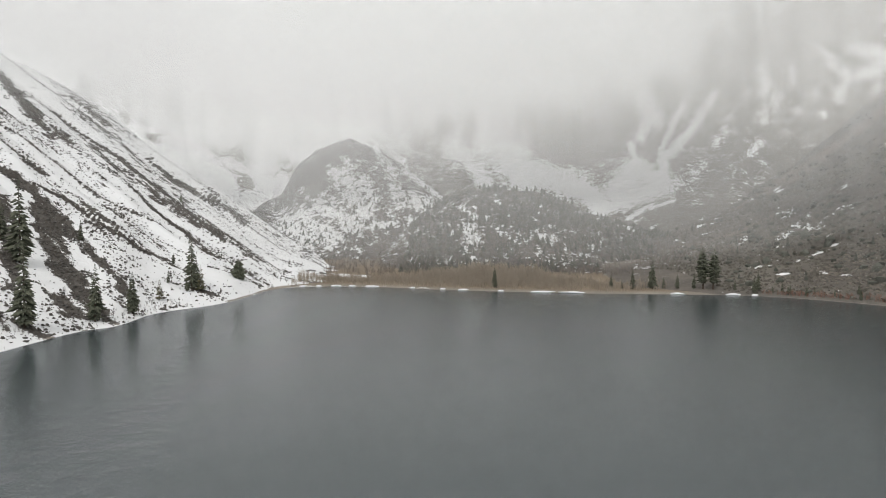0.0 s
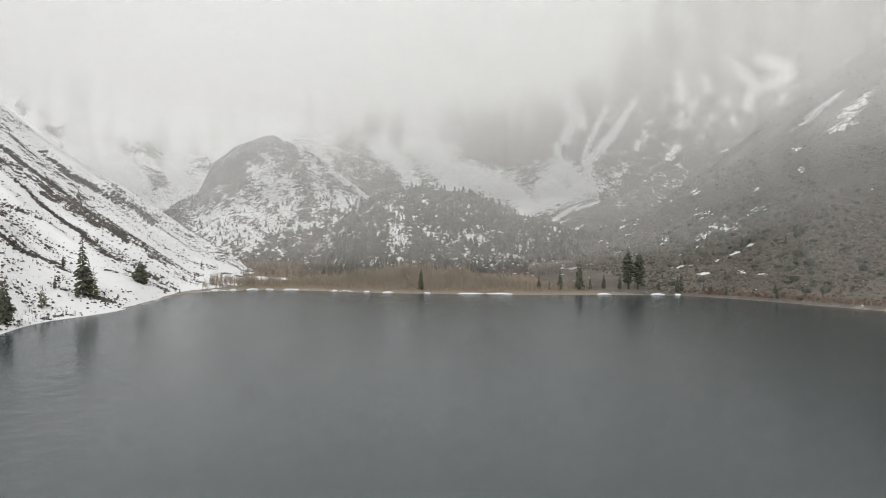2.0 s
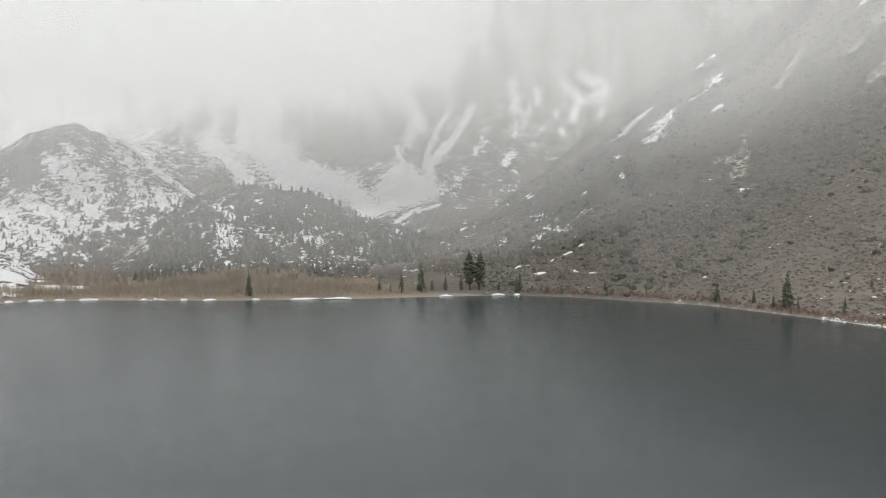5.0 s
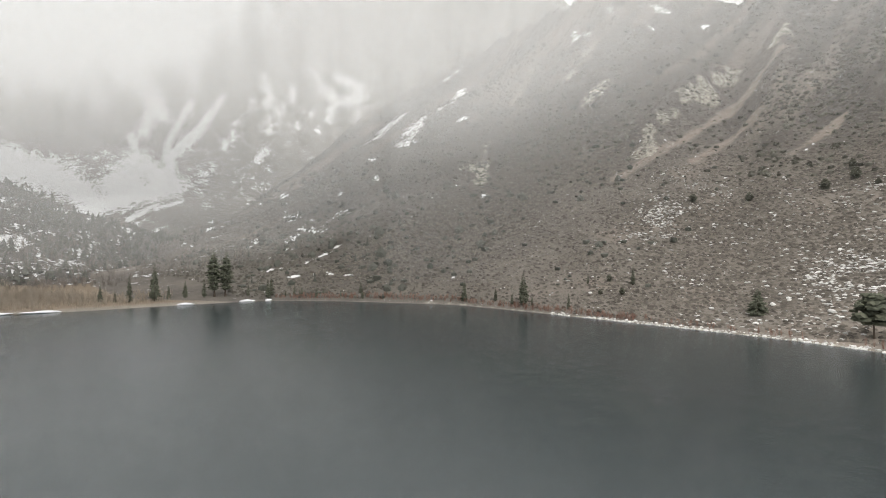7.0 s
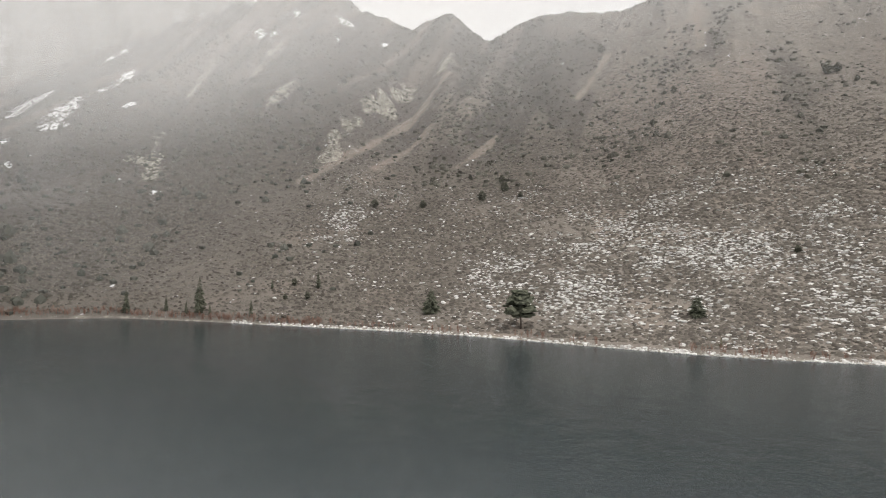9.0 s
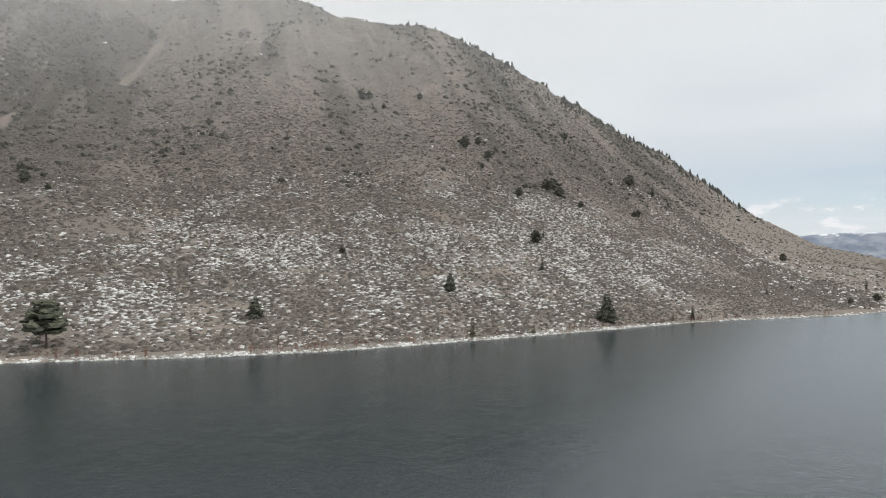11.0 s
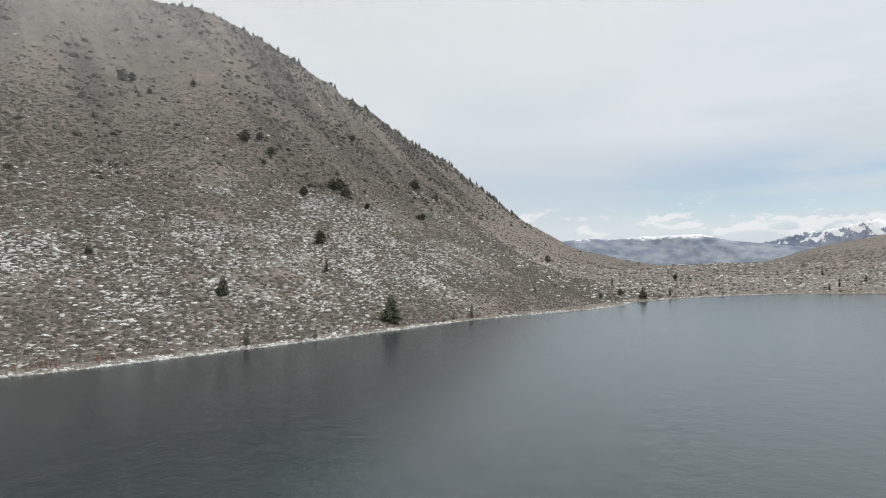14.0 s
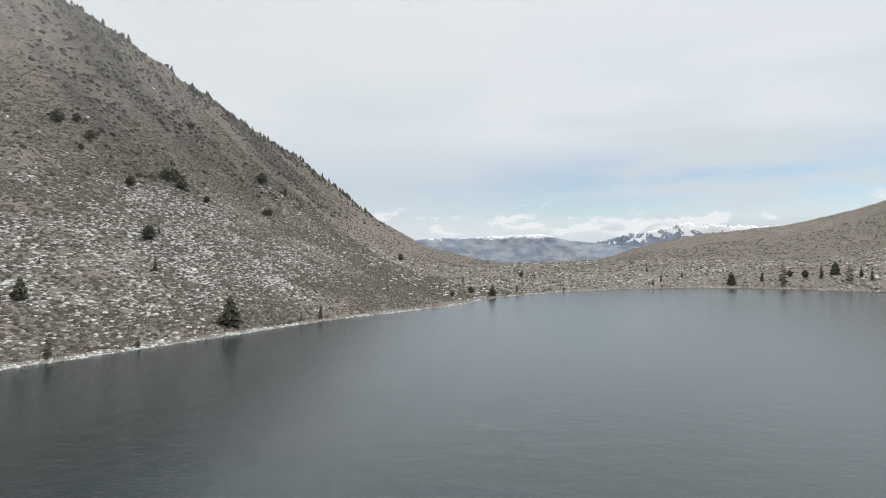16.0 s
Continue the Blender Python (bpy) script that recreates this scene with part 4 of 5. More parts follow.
    stuff("upper_valley_scrub", "dark grey-green scrub on the valley side", "scrub", SMALL_TENTS, p, 0.7 + 1.1 * gen.random(len(p)) ** 2, MAT_SCRUB_DARK, 0.6 + 0.5 * gen.random(len(p)), along=1.3)
    p, gen = scatter(2600, (190, 330, 800, 950), lambda x, y, z, d, w, e: np.where((w == 1) & (d > 4), (0.12 + 0.6 * sstep(fbm(x * 0.012, y * 0.012, 3), 0.42, 0.6)), 0), 19)
    stuff("valley_side_bushes", "dark rounded bushes on the valley side", "bushes", JUNIPERS, p, 1.4 + 2.6 * gen.random(len(p)) ** 2, MAT_FIR, 0.8 + 0.8 * gen.random(len(p)))
    p, gen = scatter(9000, (500, -900, 1000, 100), lambda x, y, z, d, w, e: np.where((w == 1) & (z > 85) & (np.abs(e[0] - 0.97) < 0.08), (0.16 + 0.35 * sstep(-y, 150, 260)) * (fbm(x * 0.03, y * 0.03, 2) > 0.42), 0), 20)
    stuff("ridge_conifers", "small dark conifers along the mountain ridge", "trees", SHRUBBY, p, 2.5 + 4.5 * gen.random(len(p)) ** 1.5, MAT_FIR, 0.7 + 0.3 * gen.random(len(p)))
    p, gen = scatter(60000, (450, -750, 1000, -150), lambda x, y, z, d, w, e: np.where((w == 1) & (z > 60) & (e[0] > 0.86) & (e[0] < 1.0), 0.10 + 0.5 * sstep(e[0], 0.93, 0.975) * sstep(fbm(x * 0.02, y * 0.02, 3), 0.36, 0.52), 0) * sstep(-y, 180, 260) * sstep(z, 70, 130) * 0.13, 28)
    stuff("shoulder_conifers", "dark conifers in a line along the falling ridge", "trees", SHRUBBY, p, 3.5 + 6.0 * gen.random(len(p)) ** 1.3, MAT_FIR, 0.8 + 0.3 * gen.random(len(p)))
    p, gen = scatter(1500, (262, 200, 520, 560), lambda x, y, z, d, w, e: np.where((w == 1) & (d > 6) & (z < 120), (0.05 + 0.4 * sstep(fbm(x * 0.02 + 5, y * 0.02, 3), 0.45, 0.6)) * sstep(y, 200, 260), 0), 29)
    stuff("slope_junipers", "dark rounded junipers dotted over the lower slope", "bushes", JUNIPERS, p + [0, 0, 0.4], 0.9 + 1.7 * gen.random(len(p)) ** 1.5, MAT_FIR, 0.9 + 0.6 * gen.random(len(p)))
    # pale stones along the waterline
    gen = np.random.default_rng(16)
    n = 9500
    a = np.radians(50 + 135 * gen.random(n))
    thin = fbm(np.degrees(a) * 0.9, a * 0 + 2, 3)
    a = a[gen.random(n) < 0.15 + 1.6 * np.clip(thin - 0.3, 0, 1)]
    n = len(a)
    r = np.interp(np.degrees(a) * 10, np.arange(3601), RS) + 0.1 + 4.5 * gen.random(n) ** 2
    x, y = OX + r * np.sin(a), OY + r * np.cos(a)
    stuff("shore_stones", "pale stones along the waterline", "stones", STONES, on_land(x, y), 0.15 + 0.85 * gen.random(n) ** 4, MAT_STONES)


build_slopes()


def build_woods():
    # leafless aspen belt on the delta
    def mound(x, y):
        return np.exp(-(((np.degrees(np.arctan2(x, y)) - 4.5) / 6.5) ** 2))

    def belt(x, y, z, d, w, e):
        reach = 55 + 75 * mound(x, y)
        return np.where((d > 3) & (z < 16), sstep(-d, -reach, -0.6 * reach) * (0.4 + 0.6 * sstep(d, 4, 14)) * sstep(-x, -170, -110), 0)
    p, gen = scatter(11000, (-115, 400, 180, 590), belt, 21)
    d = land(p[:, 0], p[:, 1])[1]
    tall = (2.6 + 0.10 * np.clip(d, 0, 60)) * (0.75 + 0.35 * mound(p[:, 0], p[:, 1])) * (0.5 + 1.0 * fbm(p[:, 0] * 0.07, p[:, 1] * 0.07, 3)) * (0.55 + 0.9 * gen.random(len(p)))
    stuff("aspen_grove", "leafless tan aspen thicket along the far shore", "trees", BARE, p, tall, MAT_BARE)
    p, gen = scatter(2600, (-200, 520, 260, 720), lambda x, y, z, d, w, e: np.where((d > 70) & (z < 40) & (w != 2), 0.6, 0), 22)
    stuff("bare_wood", "grey leafless trees on the valley floor", "trees", BARE, p, 4 + 5 * gen.random(len(p)), MAT_GREY)
    # dark conifers on the two wooded hills
    p, gen = scatter(6500, (-40, 560, 330, 900), lambda x, y, z, d, w, e: np.where((w == 4) | (w == 0) & (d > 110), 0.20 + 0.5 * sstep(fbm(x * 0.02, y * 0.02, 3), 0.38, 0.6), 0), 23)
    stuff("hill_conifers", "dark conifers on the wooded hill", "trees", SHRUBBY, p, 3 + 7 * gen.random(len(p)) ** 1.5, MAT_FIR)
    p, gen = scatter(4200, (-300, 640, 60, 1000), lambda x, y, z, d, w, e: np.where((w == 3), 0.06 + 0.5 * sstep(fbm(x * 0.016, y * 0.016, 3), 0.5, 0.7) + 0.5 * sstep(-z, -75, -30), 0) * sstep(-z, -150, -120), 24)
    stuff("knoll_conifers", "dark conifers on the snowy rock knoll", "trees", SHRUBBY, p, 3 + 5 * gen.random(len(p)) ** 2, MAT_FIR)
    p, gen = scatter(500, (200, 380, 700, 900), lambda x, y, z, d, w, e: np.where((w == 1) & (d > 8), 0.3 + 0.4 * sstep(-z, -60, -10), 0), 25)
    stuff("valley_side_conifers", "small dark conifers on the valley side", "trees", FIRS, p, 3 + 6 * gen.random(len(p)) ** 2, MAT_FIR)
    # willow scrub by the water
    gen = np.random.default_rng(26)
    n = 1000
    a = np.radians(np.where(gen.random(n) < 0.4, 26 + 32 * gen.random(n), 28 + 160 * gen.random(n)))
    keep = (fbm(np.degrees(a) * 0.35, a * 0, 3) > 0.47) | (a < 1.0)
    a = a[keep]
    r = np.interp(np.degrees(a) * 10, np.arange(3601), RS) + 2.5 + 4.5 * gen.random(len(a))
    stuff("willow_scrub", "reddish bare willow bushes at the water's edge", "bushes", BARE, on_land(OX + r * np.sin(a), OY + r * np.cos(a)), 1.6 + 2.0 * gen.random(len(a)), MAT_RED)


build_woods()


def build_snow_slope():
    """Broken rock, brush and bare twigs that stand out of the western snow."""
    def ribs(x, y, z, d, w, e):
        return np.where((w == 2) & (d > 0.5), 0.9 * sstep(rib_bands(x, y), 0.2, 0.7) + 0.03, 0)
    p, gen = scatter(40000, (-430, 180, -118, 620), ribs, 41)
    stuff("slope_rocks", "dark broken rock on the snow slope", "rocks", STONES, p, 0.35 + 1.0 * gen.random(len(p)) ** 3, MAT_DARK_STONE)
    p, gen = scatter(17000, (-330, 180, -118, 480), ribs, 42)
    stuff("slope_brush", "dark bare brush in the snow", "bushes", BARE, p, 0.9 + 1.5 * gen.random(len(p)), MAT_BRUSH)
    def tufts(x, y, z, d, w, e):
        lane = fan_lane(x, y)
        return np.where((w == 2) & (d > 2), 0.03 + 0.75 * sstep(fbm(x * 0.014 + 3, lane * 0.07, 4, 0.62), 0.50, 0.64) + 0.5 * rib_bands(x, y), 0)
    p, gen = scatter(60000, (-520, 180, -125, 700), tufts, 45)
    stuff("slope_tufts", "small dark tufts and stones showing through snow", "scrub", SMALL_TENTS, p, 0.3 + 0.8 * gen.random(len(p)) ** 2, MAT_TUFT, 0.7 + 0.4 * gen.random(len(p)))

    def bank(x, y, z, d, w, e):
        return np.where((d > 0.8) & (d < 16) & (x < -100), 0.55 * sstep(fbm(x * 0.03, y * 0.045, 3), 0.47, 0.62), 0)
    p, gen = scatter(4000, (-190, 180, -105, 450), bank, 43)
    stuff("bank_brush", "bare brush on the snowy bank", "bushes", BARE, p, 1.2 + 2.6 * gen.random(len(p)) ** 2, MAT_BRUSH)
    p, gen = scatter(3000, (-170, 180, -105, 450), lambda x, y, z, d, w, e: bank(x, y, z, d, w, e) * (d < 7), 44)
    stuff("bank_rocks", "dark rocks at the snowy waterline", "rocks", STONES, p, 0.3 + 0.9 * gen.random(len(p)) ** 2, MAT_DARK_STONE)


MAT_DARK_STONE = stone_material("dark_slope_rock", (0.06, 0.056, 0.052), (0.16, 0.15, 0.14), True)
MAT_TUFT = leaf_material("dark_tufts", (0.045, 0.040, 0.036), (0.14, 0.128, 0.114))
MAT_BRUSH = leaf_material("dark_brush_twigs", (0.07, 0.06, 0.052), (0.19, 0.165, 0.14))
build_snow_slope()


# ---- single trees: x, y, height and habit (s spire, b broad, o open crown, t thin, r round) ----
WEST_TREES = [
    (-157, 227, 32.1, "s"), (-196, 281, 39.9, "s"), (-148, 258, 25.5, "s"), (-145, 283, 20.1, "s"), (-207, 347, 12.4, "s"), (-146, 352, 34.1, "s"), (-236, 548, 10.0, "s"),
    (-171, 385, 7.5, "s"), (-158, 349, 8.2, "s"), (-149, 319, 11.1, "t"), (-141, 353, 15.6, "t"), (-139, 412, 13.8, "b"), (-146, 359, 18.0, "s"), (-213, 293, 20.2, "s"),
    (-146, 346, 9.1, "s"), (-137, 541, 4.2, "s")]
NORTH_TREES = [
    (37, 433, 16.2, "s"), (146, 423, 22.1, "s"), (178, 416, 29.5, "c"), (185, 414, 28.7, "c"), (133, 425, 15.8, "s"), (119, 429, 10.8, "s"), (209, 402, 14.4, "s"),
    (164, 424, 11.0, "s"), (173, 418, 12.6, "s"), (197, 409, 8.5, "s"), (155, 426, 8.4, "s"), (126, 427, 6.6, "s"), (104, 470, 6.3, "s"), (-25, 613, 10.3, "s"),
    (220, 393, 7.5, "s"), (223, 389, 6.3, "s"), (248, 361, 7.3, "s"), (233, 380, 5.0, "s"), (205, 399, 12.4, "s"), (245, 355, 7.0, "s"), (221, 388, 6.5, "s"),
    (228, 380, 7.2, "s"), (238, 368, 5.0, "s"), (215, 395, 4.4, "s")]
EAST_TREES = [
    (283, 260, 19.3, "s"), (282, 267, 6.9, "s"), (283, 254, 6.1, "s"), (277, 299, 13.2, "s"), (283, 280, 7.8, "s"), (285, 232, 8.6, "s"), (309, 236, 5.7, "s"),
    (316, 213, 10.9, "s"), (316, 227, 3.8, "r"), (305, 213, 3.6, "r"), (302, 224, 2.8, "r"), (303, 147, 11.9, "b"), (287, 102, 17.0, "o"), (300, 32, 9.3, "b"),
    (315, -61, 9.2, "b"), (267, -50, 9.4, "t"), (282, -129, 14.3, "b"), (335, -126, 7.8, "s"), (368, -142, 8.6, "r"), (377, -153, 5.6, "s"), (360, -18, 4.0, "r"),
    (343, -79, 4.0, "s"), (270, 27, 4.3, "t"), (270, -81, 5.0, "t")]
UPPER_TREES = [
    (424, 229, 5.9, "r"), (437, 198, 5.9, "r"), (452, 159, 7.1, "r"), (463, 145, 7.2, "r"), (478, 150, 5.8, "r"), (449, 131, 3.9, "r"), (435, -169, 7.2, "r"),
    (453, -204, 9.1, "r"), (459, -214, 9.3, "r"), (448, -213, 8.2, "r"), (482, -167, 6.9, "r"), (494, -152, 9.3, "r"), (500, -167, 6.7, "r"), (467, -154, 4.0, "r"),
    (436, -224, 5.4, "r"), (577, -88, 8.3, "r"), (578, -95, 7.3, "r"), (557, -102, 4.5, "r"), (568, -140, 5.8, "r"), (586, -311, 7.4, "r"), (542, -361, 11.0, "r"),
    (530, -379, 14.7, "s"), (459, -300, 6.2, "r"), (714, 91, 10.1, "r"), (579, 25, 6.0, "r"), (534, 43, 4.6, "r")]
SOUTH_TREES = [
    (285, -186, 8.0, "s"), (296, -386, 9.7, "b"), (295, -427, 9.4, "s"), (275, -481, 8.5, "t"), (454, -470, 7.3, "r"), (327, -292, 5.7, "s"), (356, -438, 8.5, "s"),
    (304, -340, 4.3, "r"), (313, -381, 5.6, "r"), (455, -292, 5.4, "r"), (283, -171, 5.3, "t"), (360, -565, 5.7, "r"), (345, -339, 2.7, "r"), (157, -625, 13.1, "b"),
    (132, -643, 12.8, "s"), (113, -635, 23.9, "t"), (82, -655, 15.5, "s"), (71, -679, 13.4, "b"), (59, -634, 20.1, "t"), (50, -659, 11.7, "s"), (208, -640, 9.1, "s"),
    (253, -671, 9.6, "s"), (224, -587, 7.2, "s"), (221, -607, 8.7, "s"), (42, -640, 11.4, "s"), (96, -665, 7.9, "r"), (110, -672, 6.6, "r")]


def grain_material(name, dark, pale, scale, stretch):
    m = Nodes(name)
    n = m.noise(scale, 4, 0.6, stretch)
    m.bump(n, 0.5, 0.05)
    return m.done(m.mix(n, dark, pale), 0.9, 0.15)


MAT_BARK = grain_material("conifer_bark", (0.055, 0.045, 0.036), (0.16, 0.125, 0.10), 3.0, (3, 3, 0.4))
MAT_NEEDLE = leaf_material("conifer_needles", (0.062, 0.070, 0.052), (0.155, 0.160, 0.115))
MAT_NEEDLE_PALE = leaf_material("yellowish_pine_needles", (0.075, 0.075, 0.045), (0.19, 0.175, 0.105))
MAT_JUNIPER = leaf_material("juniper_foliage", (0.058, 0.062, 0.048), (0.15, 0.148, 0.11))


def trunk_mesh(width, top, bend, seed):
    gen = random.Random(seed)
    bm = bmesh.new()
    rings = []
    for k in range(7):
        u = k / 6
        r = width * (1 - 0.9 * u) * (1.35 if k == 0 else 1)
        ox, oy = bend * math.sin(u * 3 + seed), bend * math.cos(u * 2.3 + seed) - bend
        rings.append([bm.verts.new((ox + r * math.cos(a), oy + r * math.sin(a), -0.03 + (top + 0.03) * u)) for a in [2 * math.pi * i / 7 + 0.1 * gen.random() for i in range(7)]])
    for a, b in zip(rings, rings[1:]):
        for i in range(7):
            bm.faces.new((a[i], a[(i + 1) % 7], b[(i + 1) % 7], b[i]))
    bm.faces.new(rings[-1])
    me = bpy.data.meshes.new("trunk")
    bm.to_mesh(me)
    bm.free()
    me.materials.append(MAT_BARK)
    return me


def crown_mesh(seed, width, low, whorls, per, droop, shape, material):
    """Branches in whorls, each a drooping spray with side sprays, one metre tree."""
    gen = random.Random(seed)
    v, f = [], []

    def spray(p, a, ln, fall, w):
        c, s = math.cos(a), math.sin(a)
        b = len(v)
        q = lambda r, side, z: (p[0] + r * c - side * s, p[1] + r * s + side * c, p[2] + z)
        v.extend([p, q(ln * 0.55, w, -fall * 0.35), q(ln, 0, -fall), q(ln * 0.55, -w, -fall * 0.4), q(ln * 0.45, 0, w * 0.7), q(ln * 0.5, 0, -fall * 0.5 - w * 0.6)])
        f.extend([(b, b + 1, b + 4), (b + 1, b + 2, b + 4), (b + 2, b + 3, b + 4), (b + 3, b, b + 4), (b, b + 5, b + 1), (b + 1, b + 5, b + 2), (b + 2, b + 5, b + 3), (b + 3, b + 5, b)])

    for k in range(whorls):
        u = k / (whorls - 1)
        z = low + (0.985 - low) * u
        reach = width * shape(u)
        n = max(3, round(per * (1 - 0.45 * u)))
        for i in range(n):
            if gen.random() < 0.16:
                continue
            a = 2 * math.pi * (i + 0.5 * (k % 2)) / n + gen.uniform(-0.35, 0.35)
            ln = reach * gen.uniform(0.6, 1.15)
            p = (0, 0, z + gen.uniform(-0.012, 0.012))
            spray(p, a, ln, ln * droop * gen.uniform(0.4, 1.4), ln * 0.17)
            for side in (-0.5, 0.5):
                m = (p[0] + 0.35 * ln * math.cos(a), p[1] + 0.35 * ln * math.sin(a), p[2] - ln * droop * 0.2)
                spray(m, a + side * gen.uniform(0.8, 1.4), ln * 0.5, ln * droop * 0.5, ln * 0.11)
    b = len(v)
    v.extend([(0.008, 0, 0.93), (-0.006, 0.008, 0.93), (-0.006, -0.008, 0.93), (0, 0, 1.0)])
    f.extend([(b, b + 1, b + 3), (b + 1, b + 2, b + 3), (b + 2, b, b + 3)])
    return mesh_from("crown", np.array(v), np.array(f), material)


def clump_crown(seed, clumps, spread, flat, material, low=0.3):
    """A rounded crown of many small leafy clumps with gaps."""
    gen = random.Random(seed)
    pos, size = [], []
    for _ in range(clumps):
        a, u = gen.random() * 6.28, gen.random()
        h = low + (1 - low) * gen.random()
        r = spread * math.sqrt(u) * math.sin(min(1.0, max(0.12, (h - low + 0.14) / (1.02 - low))) * 2.75)
        pos.append((r * math.cos(a), r * math.sin(a), h * 0.93))
        size.append(gen.uniform(0.06, 0.13))
    tv = [ball_template(seed + i, 0.9, flat) for i in range(3)]
    v, f = stamp(tv, np.array(pos), np.array(size), gen=np.random.default_rng(seed))
    return mesh_from("crown", v, f, material)


def tree_proto(kind, seed):
    if kind == "s":
        trunk = trunk_mesh(0.016, 0.95, 0.004, seed)
        crown = crown_mesh(seed, 0.145 + 0.015 * (seed % 3), 0.07, 30, 8, 0.35, lambda u: (1 - u) ** 0.75 * (0.75 + 0.4 * min(1, u * 5)) * (0.8 + 0.35 * math.sin(u * 37) ** 2) + 0.03, MAT_NEEDLE)
    elif kind == "b":
        trunk = trunk_mesh(0.024, 0.9, 0.006, seed)
        crown = crown_mesh(seed, 0.40 + 0.04 * (seed % 2), 0.04, 20, 11, 0.25, lambda u: (1 - u) ** 0.65 * (0.8 + 0.3 * min(1, u * 4)) + 0.05, MAT_NEEDLE)
    elif kind == "t":
        trunk = trunk_mesh(0.014, 0.95, 0.01, seed)
        crown = crown_mesh(seed, 0.22, 0.10, 18, 7, 0.1, lambda u: (1 - u) ** 0.55 * 0.9 + 0.06, MAT_NEEDLE_PALE)
    elif kind == "o":
        trunk = trunk_mesh(0.022, 0.95, 0.012, seed)
        crown = clump_crown(seed, 170, 0.36, 0.6, MAT_NEEDLE, 0.32)
    elif kind == "c":
        trunk = trunk_mesh(0.02, 0.95, 0.008, seed)
        crown = crown_mesh(seed, 0.19, 0.16, 34, 10, 0.15, lambda u: (1 - u ** 3) * (0.8 + 0.3 * math.sin(u * 23 + seed) ** 2) * (0.55 + 0.45 * min(1, u * 3)) + 0.05, MAT_NEEDLE)
    else:
        trunk = trunk_mesh(0.05, 0.6, 0.02, seed)
        crown = clump_crown(seed, 150, 0.42, 0.8, MAT_JUNIPER, 0.06)
    root = new({"s": "fir_tree", "b": "pine_tree", "t": "young_pine", "o": "crooked_pine", "c": "tall_pine", "r": "juniper_bush"}[kind])
    new("trunk", trunk).parent = root
    new("crown", crown).parent = root
    return root


TREE_WORDS = {"s": ("dark green pointed fir tree", "tree"), "b": ("dark green broad pine tree", "tree"), "t": ("thin olive young pine tree", "tree"),
              "o": ("dark pine with open spreading crown", "tree"), "c": ("tall dark columnar pine tree", "tree"), "r": ("dark rounded juniper bush", "bush")}
PROTOS, USED = {}, {}


def plant(rows, where, group):
    gen = random.Random(len(rows))
    for x, y, h, kind in rows:
        z = float(land(np.array([x]), np.array([y]))[0][0])
        seed = gen.randrange(3 if kind in "sr" else 2)
        key = (kind, seed, group)
        m = pose(x, y, max(z, 0.2) - 0.01 * h, 0, 0, gen.uniform(0, 360)) @ Matrix.Diagonal((h, h, h, 1))
        if key not in PROTOS:
            base = next((o for (k, s, _), o in PROTOS.items() if (k, s) == (kind, seed)), None)
            if base is None:
                ob = tree_proto(kind, seed + 3)
                ob.matrix_basis = m
            else:
                ob = copy_thing(base, m @ Matrix.Diagonal((1 / base.scale[0],) * 3 + (1,)))
            PROTOS[key] = ob
        else:
            base = PROTOS[key]
            ob = copy_thing(base, m @ Matrix.Diagonal((1 / base.scale[0],) * 3 + (1,)))
        words, cat = TREE_WORDS[kind]
        size = "tall " if h > 24 and kind not in "oc" else ("small " if h < 7 and kind != "r" else "")
        tagged(ob, f"{size}{words} {where}", cat, group)


plant(WEST_TREES, "on the snowy slope", "conifers on the snow slope")
plant(NORTH_TREES, "on the far shore", "conifers on the far shore")
plant(EAST_TREES, "on the bouldery scrub slope", "trees on the scrub slope")
plant(UPPER_TREES, "high on the dry mountainside", "bushes on the mountainside")
plant(SOUTH_TREES, "on the low stony shore", "trees by the outlet")


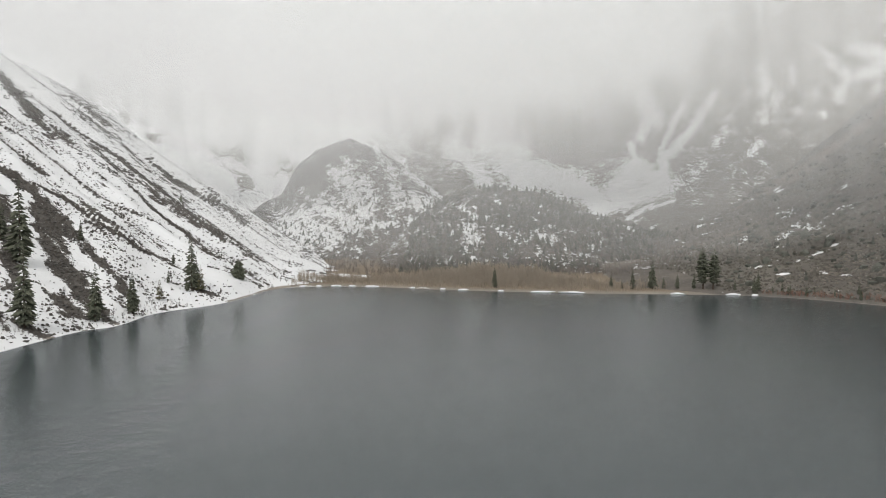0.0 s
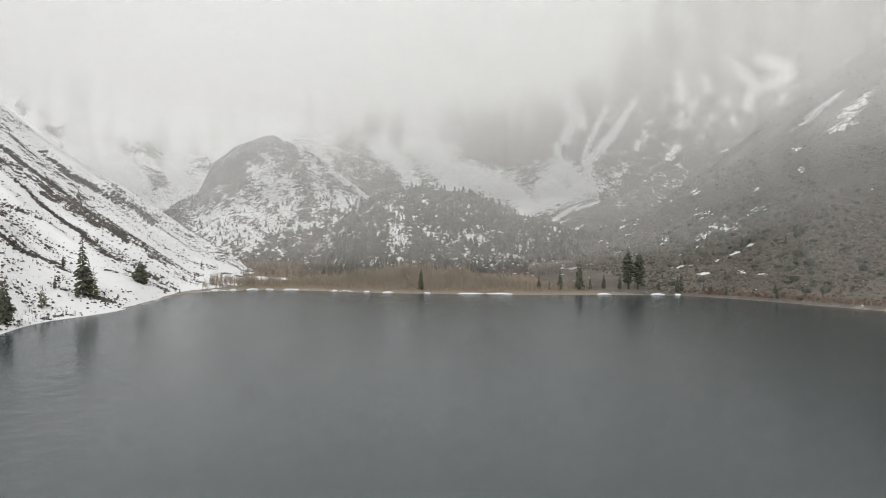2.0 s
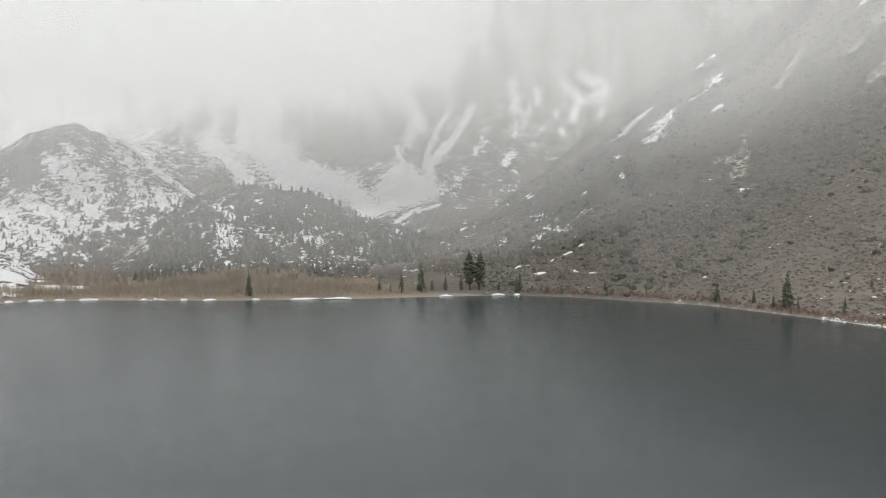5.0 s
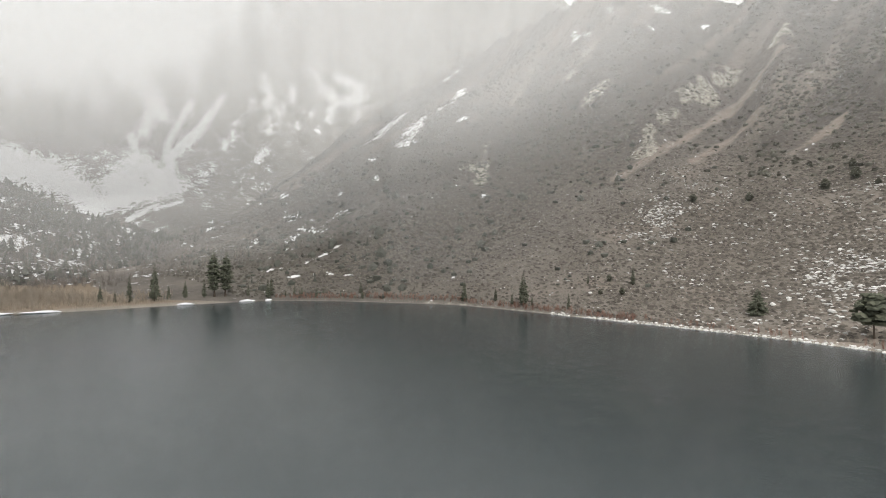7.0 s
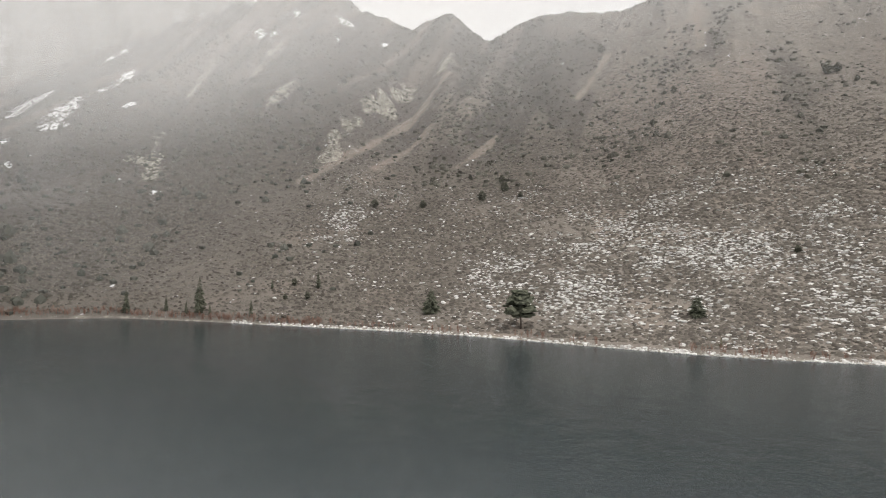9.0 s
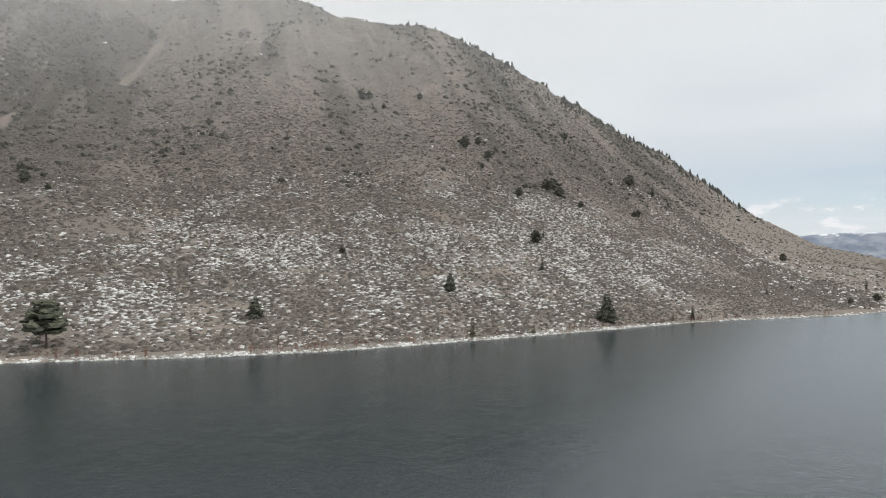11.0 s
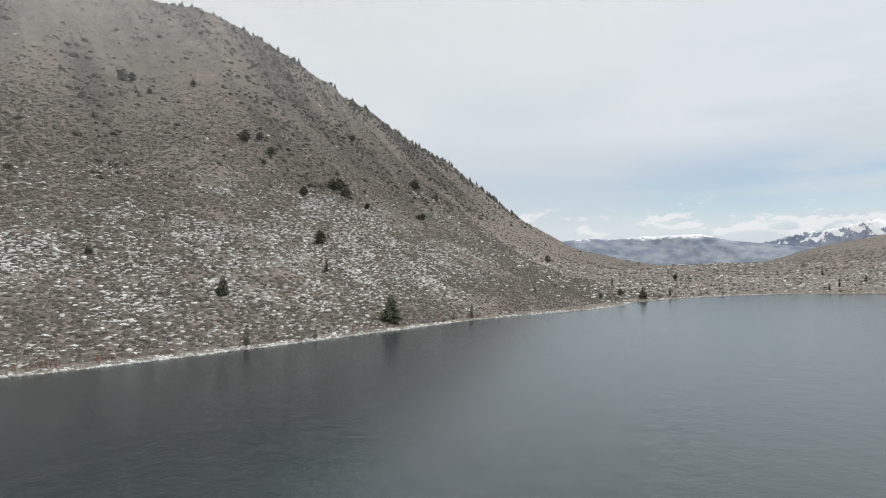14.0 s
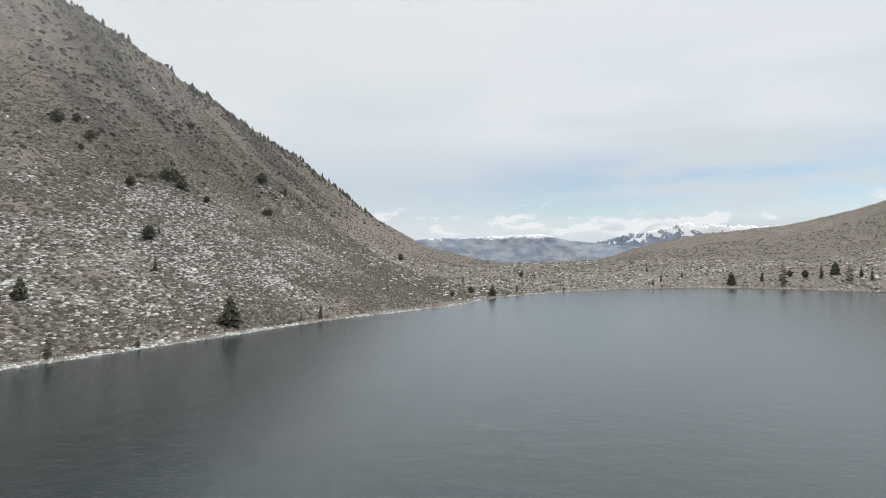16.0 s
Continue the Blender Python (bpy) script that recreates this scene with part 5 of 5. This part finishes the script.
# ---- large boulders, each a thing ----
def build_boulders():
    meshes = []
    for i in range(8):
        tv, tf = ball_template(i + 120, 0.5, 0.66, 2)
        gen = np.random.default_rng(i)
        for _ in range(5):  # broken faces
            n = gen.normal(size=3)
            n /= np.linalg.norm(n)
            over = np.clip(tv @ n - 0.62, 0, None)
            tv = tv - over[:, None] * n * 0.9
        meshes.append(mesh_from("boulder", tv, tf, MAT_BOULDER))
    p, gen = scatter(2300, (232, -330, 430, 220), lambda x, y, z, d, w, e: boulder_field(x, y, z, d, w, e) * 0.7, 31)
    for k, (x, y, z) in enumerate(p[:290]):
        s = 0.6 + 1.1 * gen.random() ** 2.5
        ob = new("boulder", meshes[int(gen.integers(8))])
        ob.matrix_basis = pose(x, y, z + 0.1 * s, gen.uniform(-12, 12), gen.uniform(-12, 12), gen.uniform(0, 360)) @ Matrix.Diagonal((s, s * gen.uniform(0.7, 1.2), s * gen.uniform(0.7, 1.1), 1))
        tagged(ob, ("large " if s > 1.2 else "") + "pale grey granite boulder on the scrub slope", "boulder", "boulders on the slope")


build_boulders()


# ---- snow left along the far shore ----
def build_snow_banks():
    m = Nodes("old_snow")
    mat = m.done(m.mix(m.noise(0.6, 4), (0.74, 0.75, 0.77), (0.86, 0.86, 0.87)), 0.7, 0.2)
    for k, (x, ln) in enumerate(((-104, 5), (-93, 5), (-80, 9), (-68, 6), (-53, 11), (-22, 4), (14, 7), (0, 4), (40, 4), (68, 14), (88, 16), (156, 9), (192, 10), (204, 5))):
        gen = random.Random(k)
        near = CURVE[(CURVE[:, 1] > 340)]
        i = int(np.argmin(np.abs(near[:, 0] - x)))
        y = near[i, 1] + 1.4
        bm = bmesh.new()
        bmesh.ops.create_icosphere(bm, subdivisions=3, radius=1.0)
        for v in bm.verts:
            n = noise.noise(v.co * 1.7 + Vector((k * 3.1, 0, 0)))
            v.co *= 1 + 0.45 * n
            v.co = Vector((v.co.x * ln * 0.5, v.co.y * 1.6, max(v.co.z, -0.3) * 0.75))
        me = bpy.data.meshes.new("snow_bank")
        bm.to_mesh(me)
        bm.free()
        me.materials.append(mat)
        for q in me.polygons:
            q.use_smooth = True
        ob = new("snow_bank", me)
        ob.matrix_basis = pose(x, y, 0.35, 0, 0, gen.uniform(-8, 8) - 8)
        tagged(ob, ("long " if ln > 12 else "small ") + "white bank of old snow at the waterline", "snow", "snow along the far shore")


build_snow_banks()
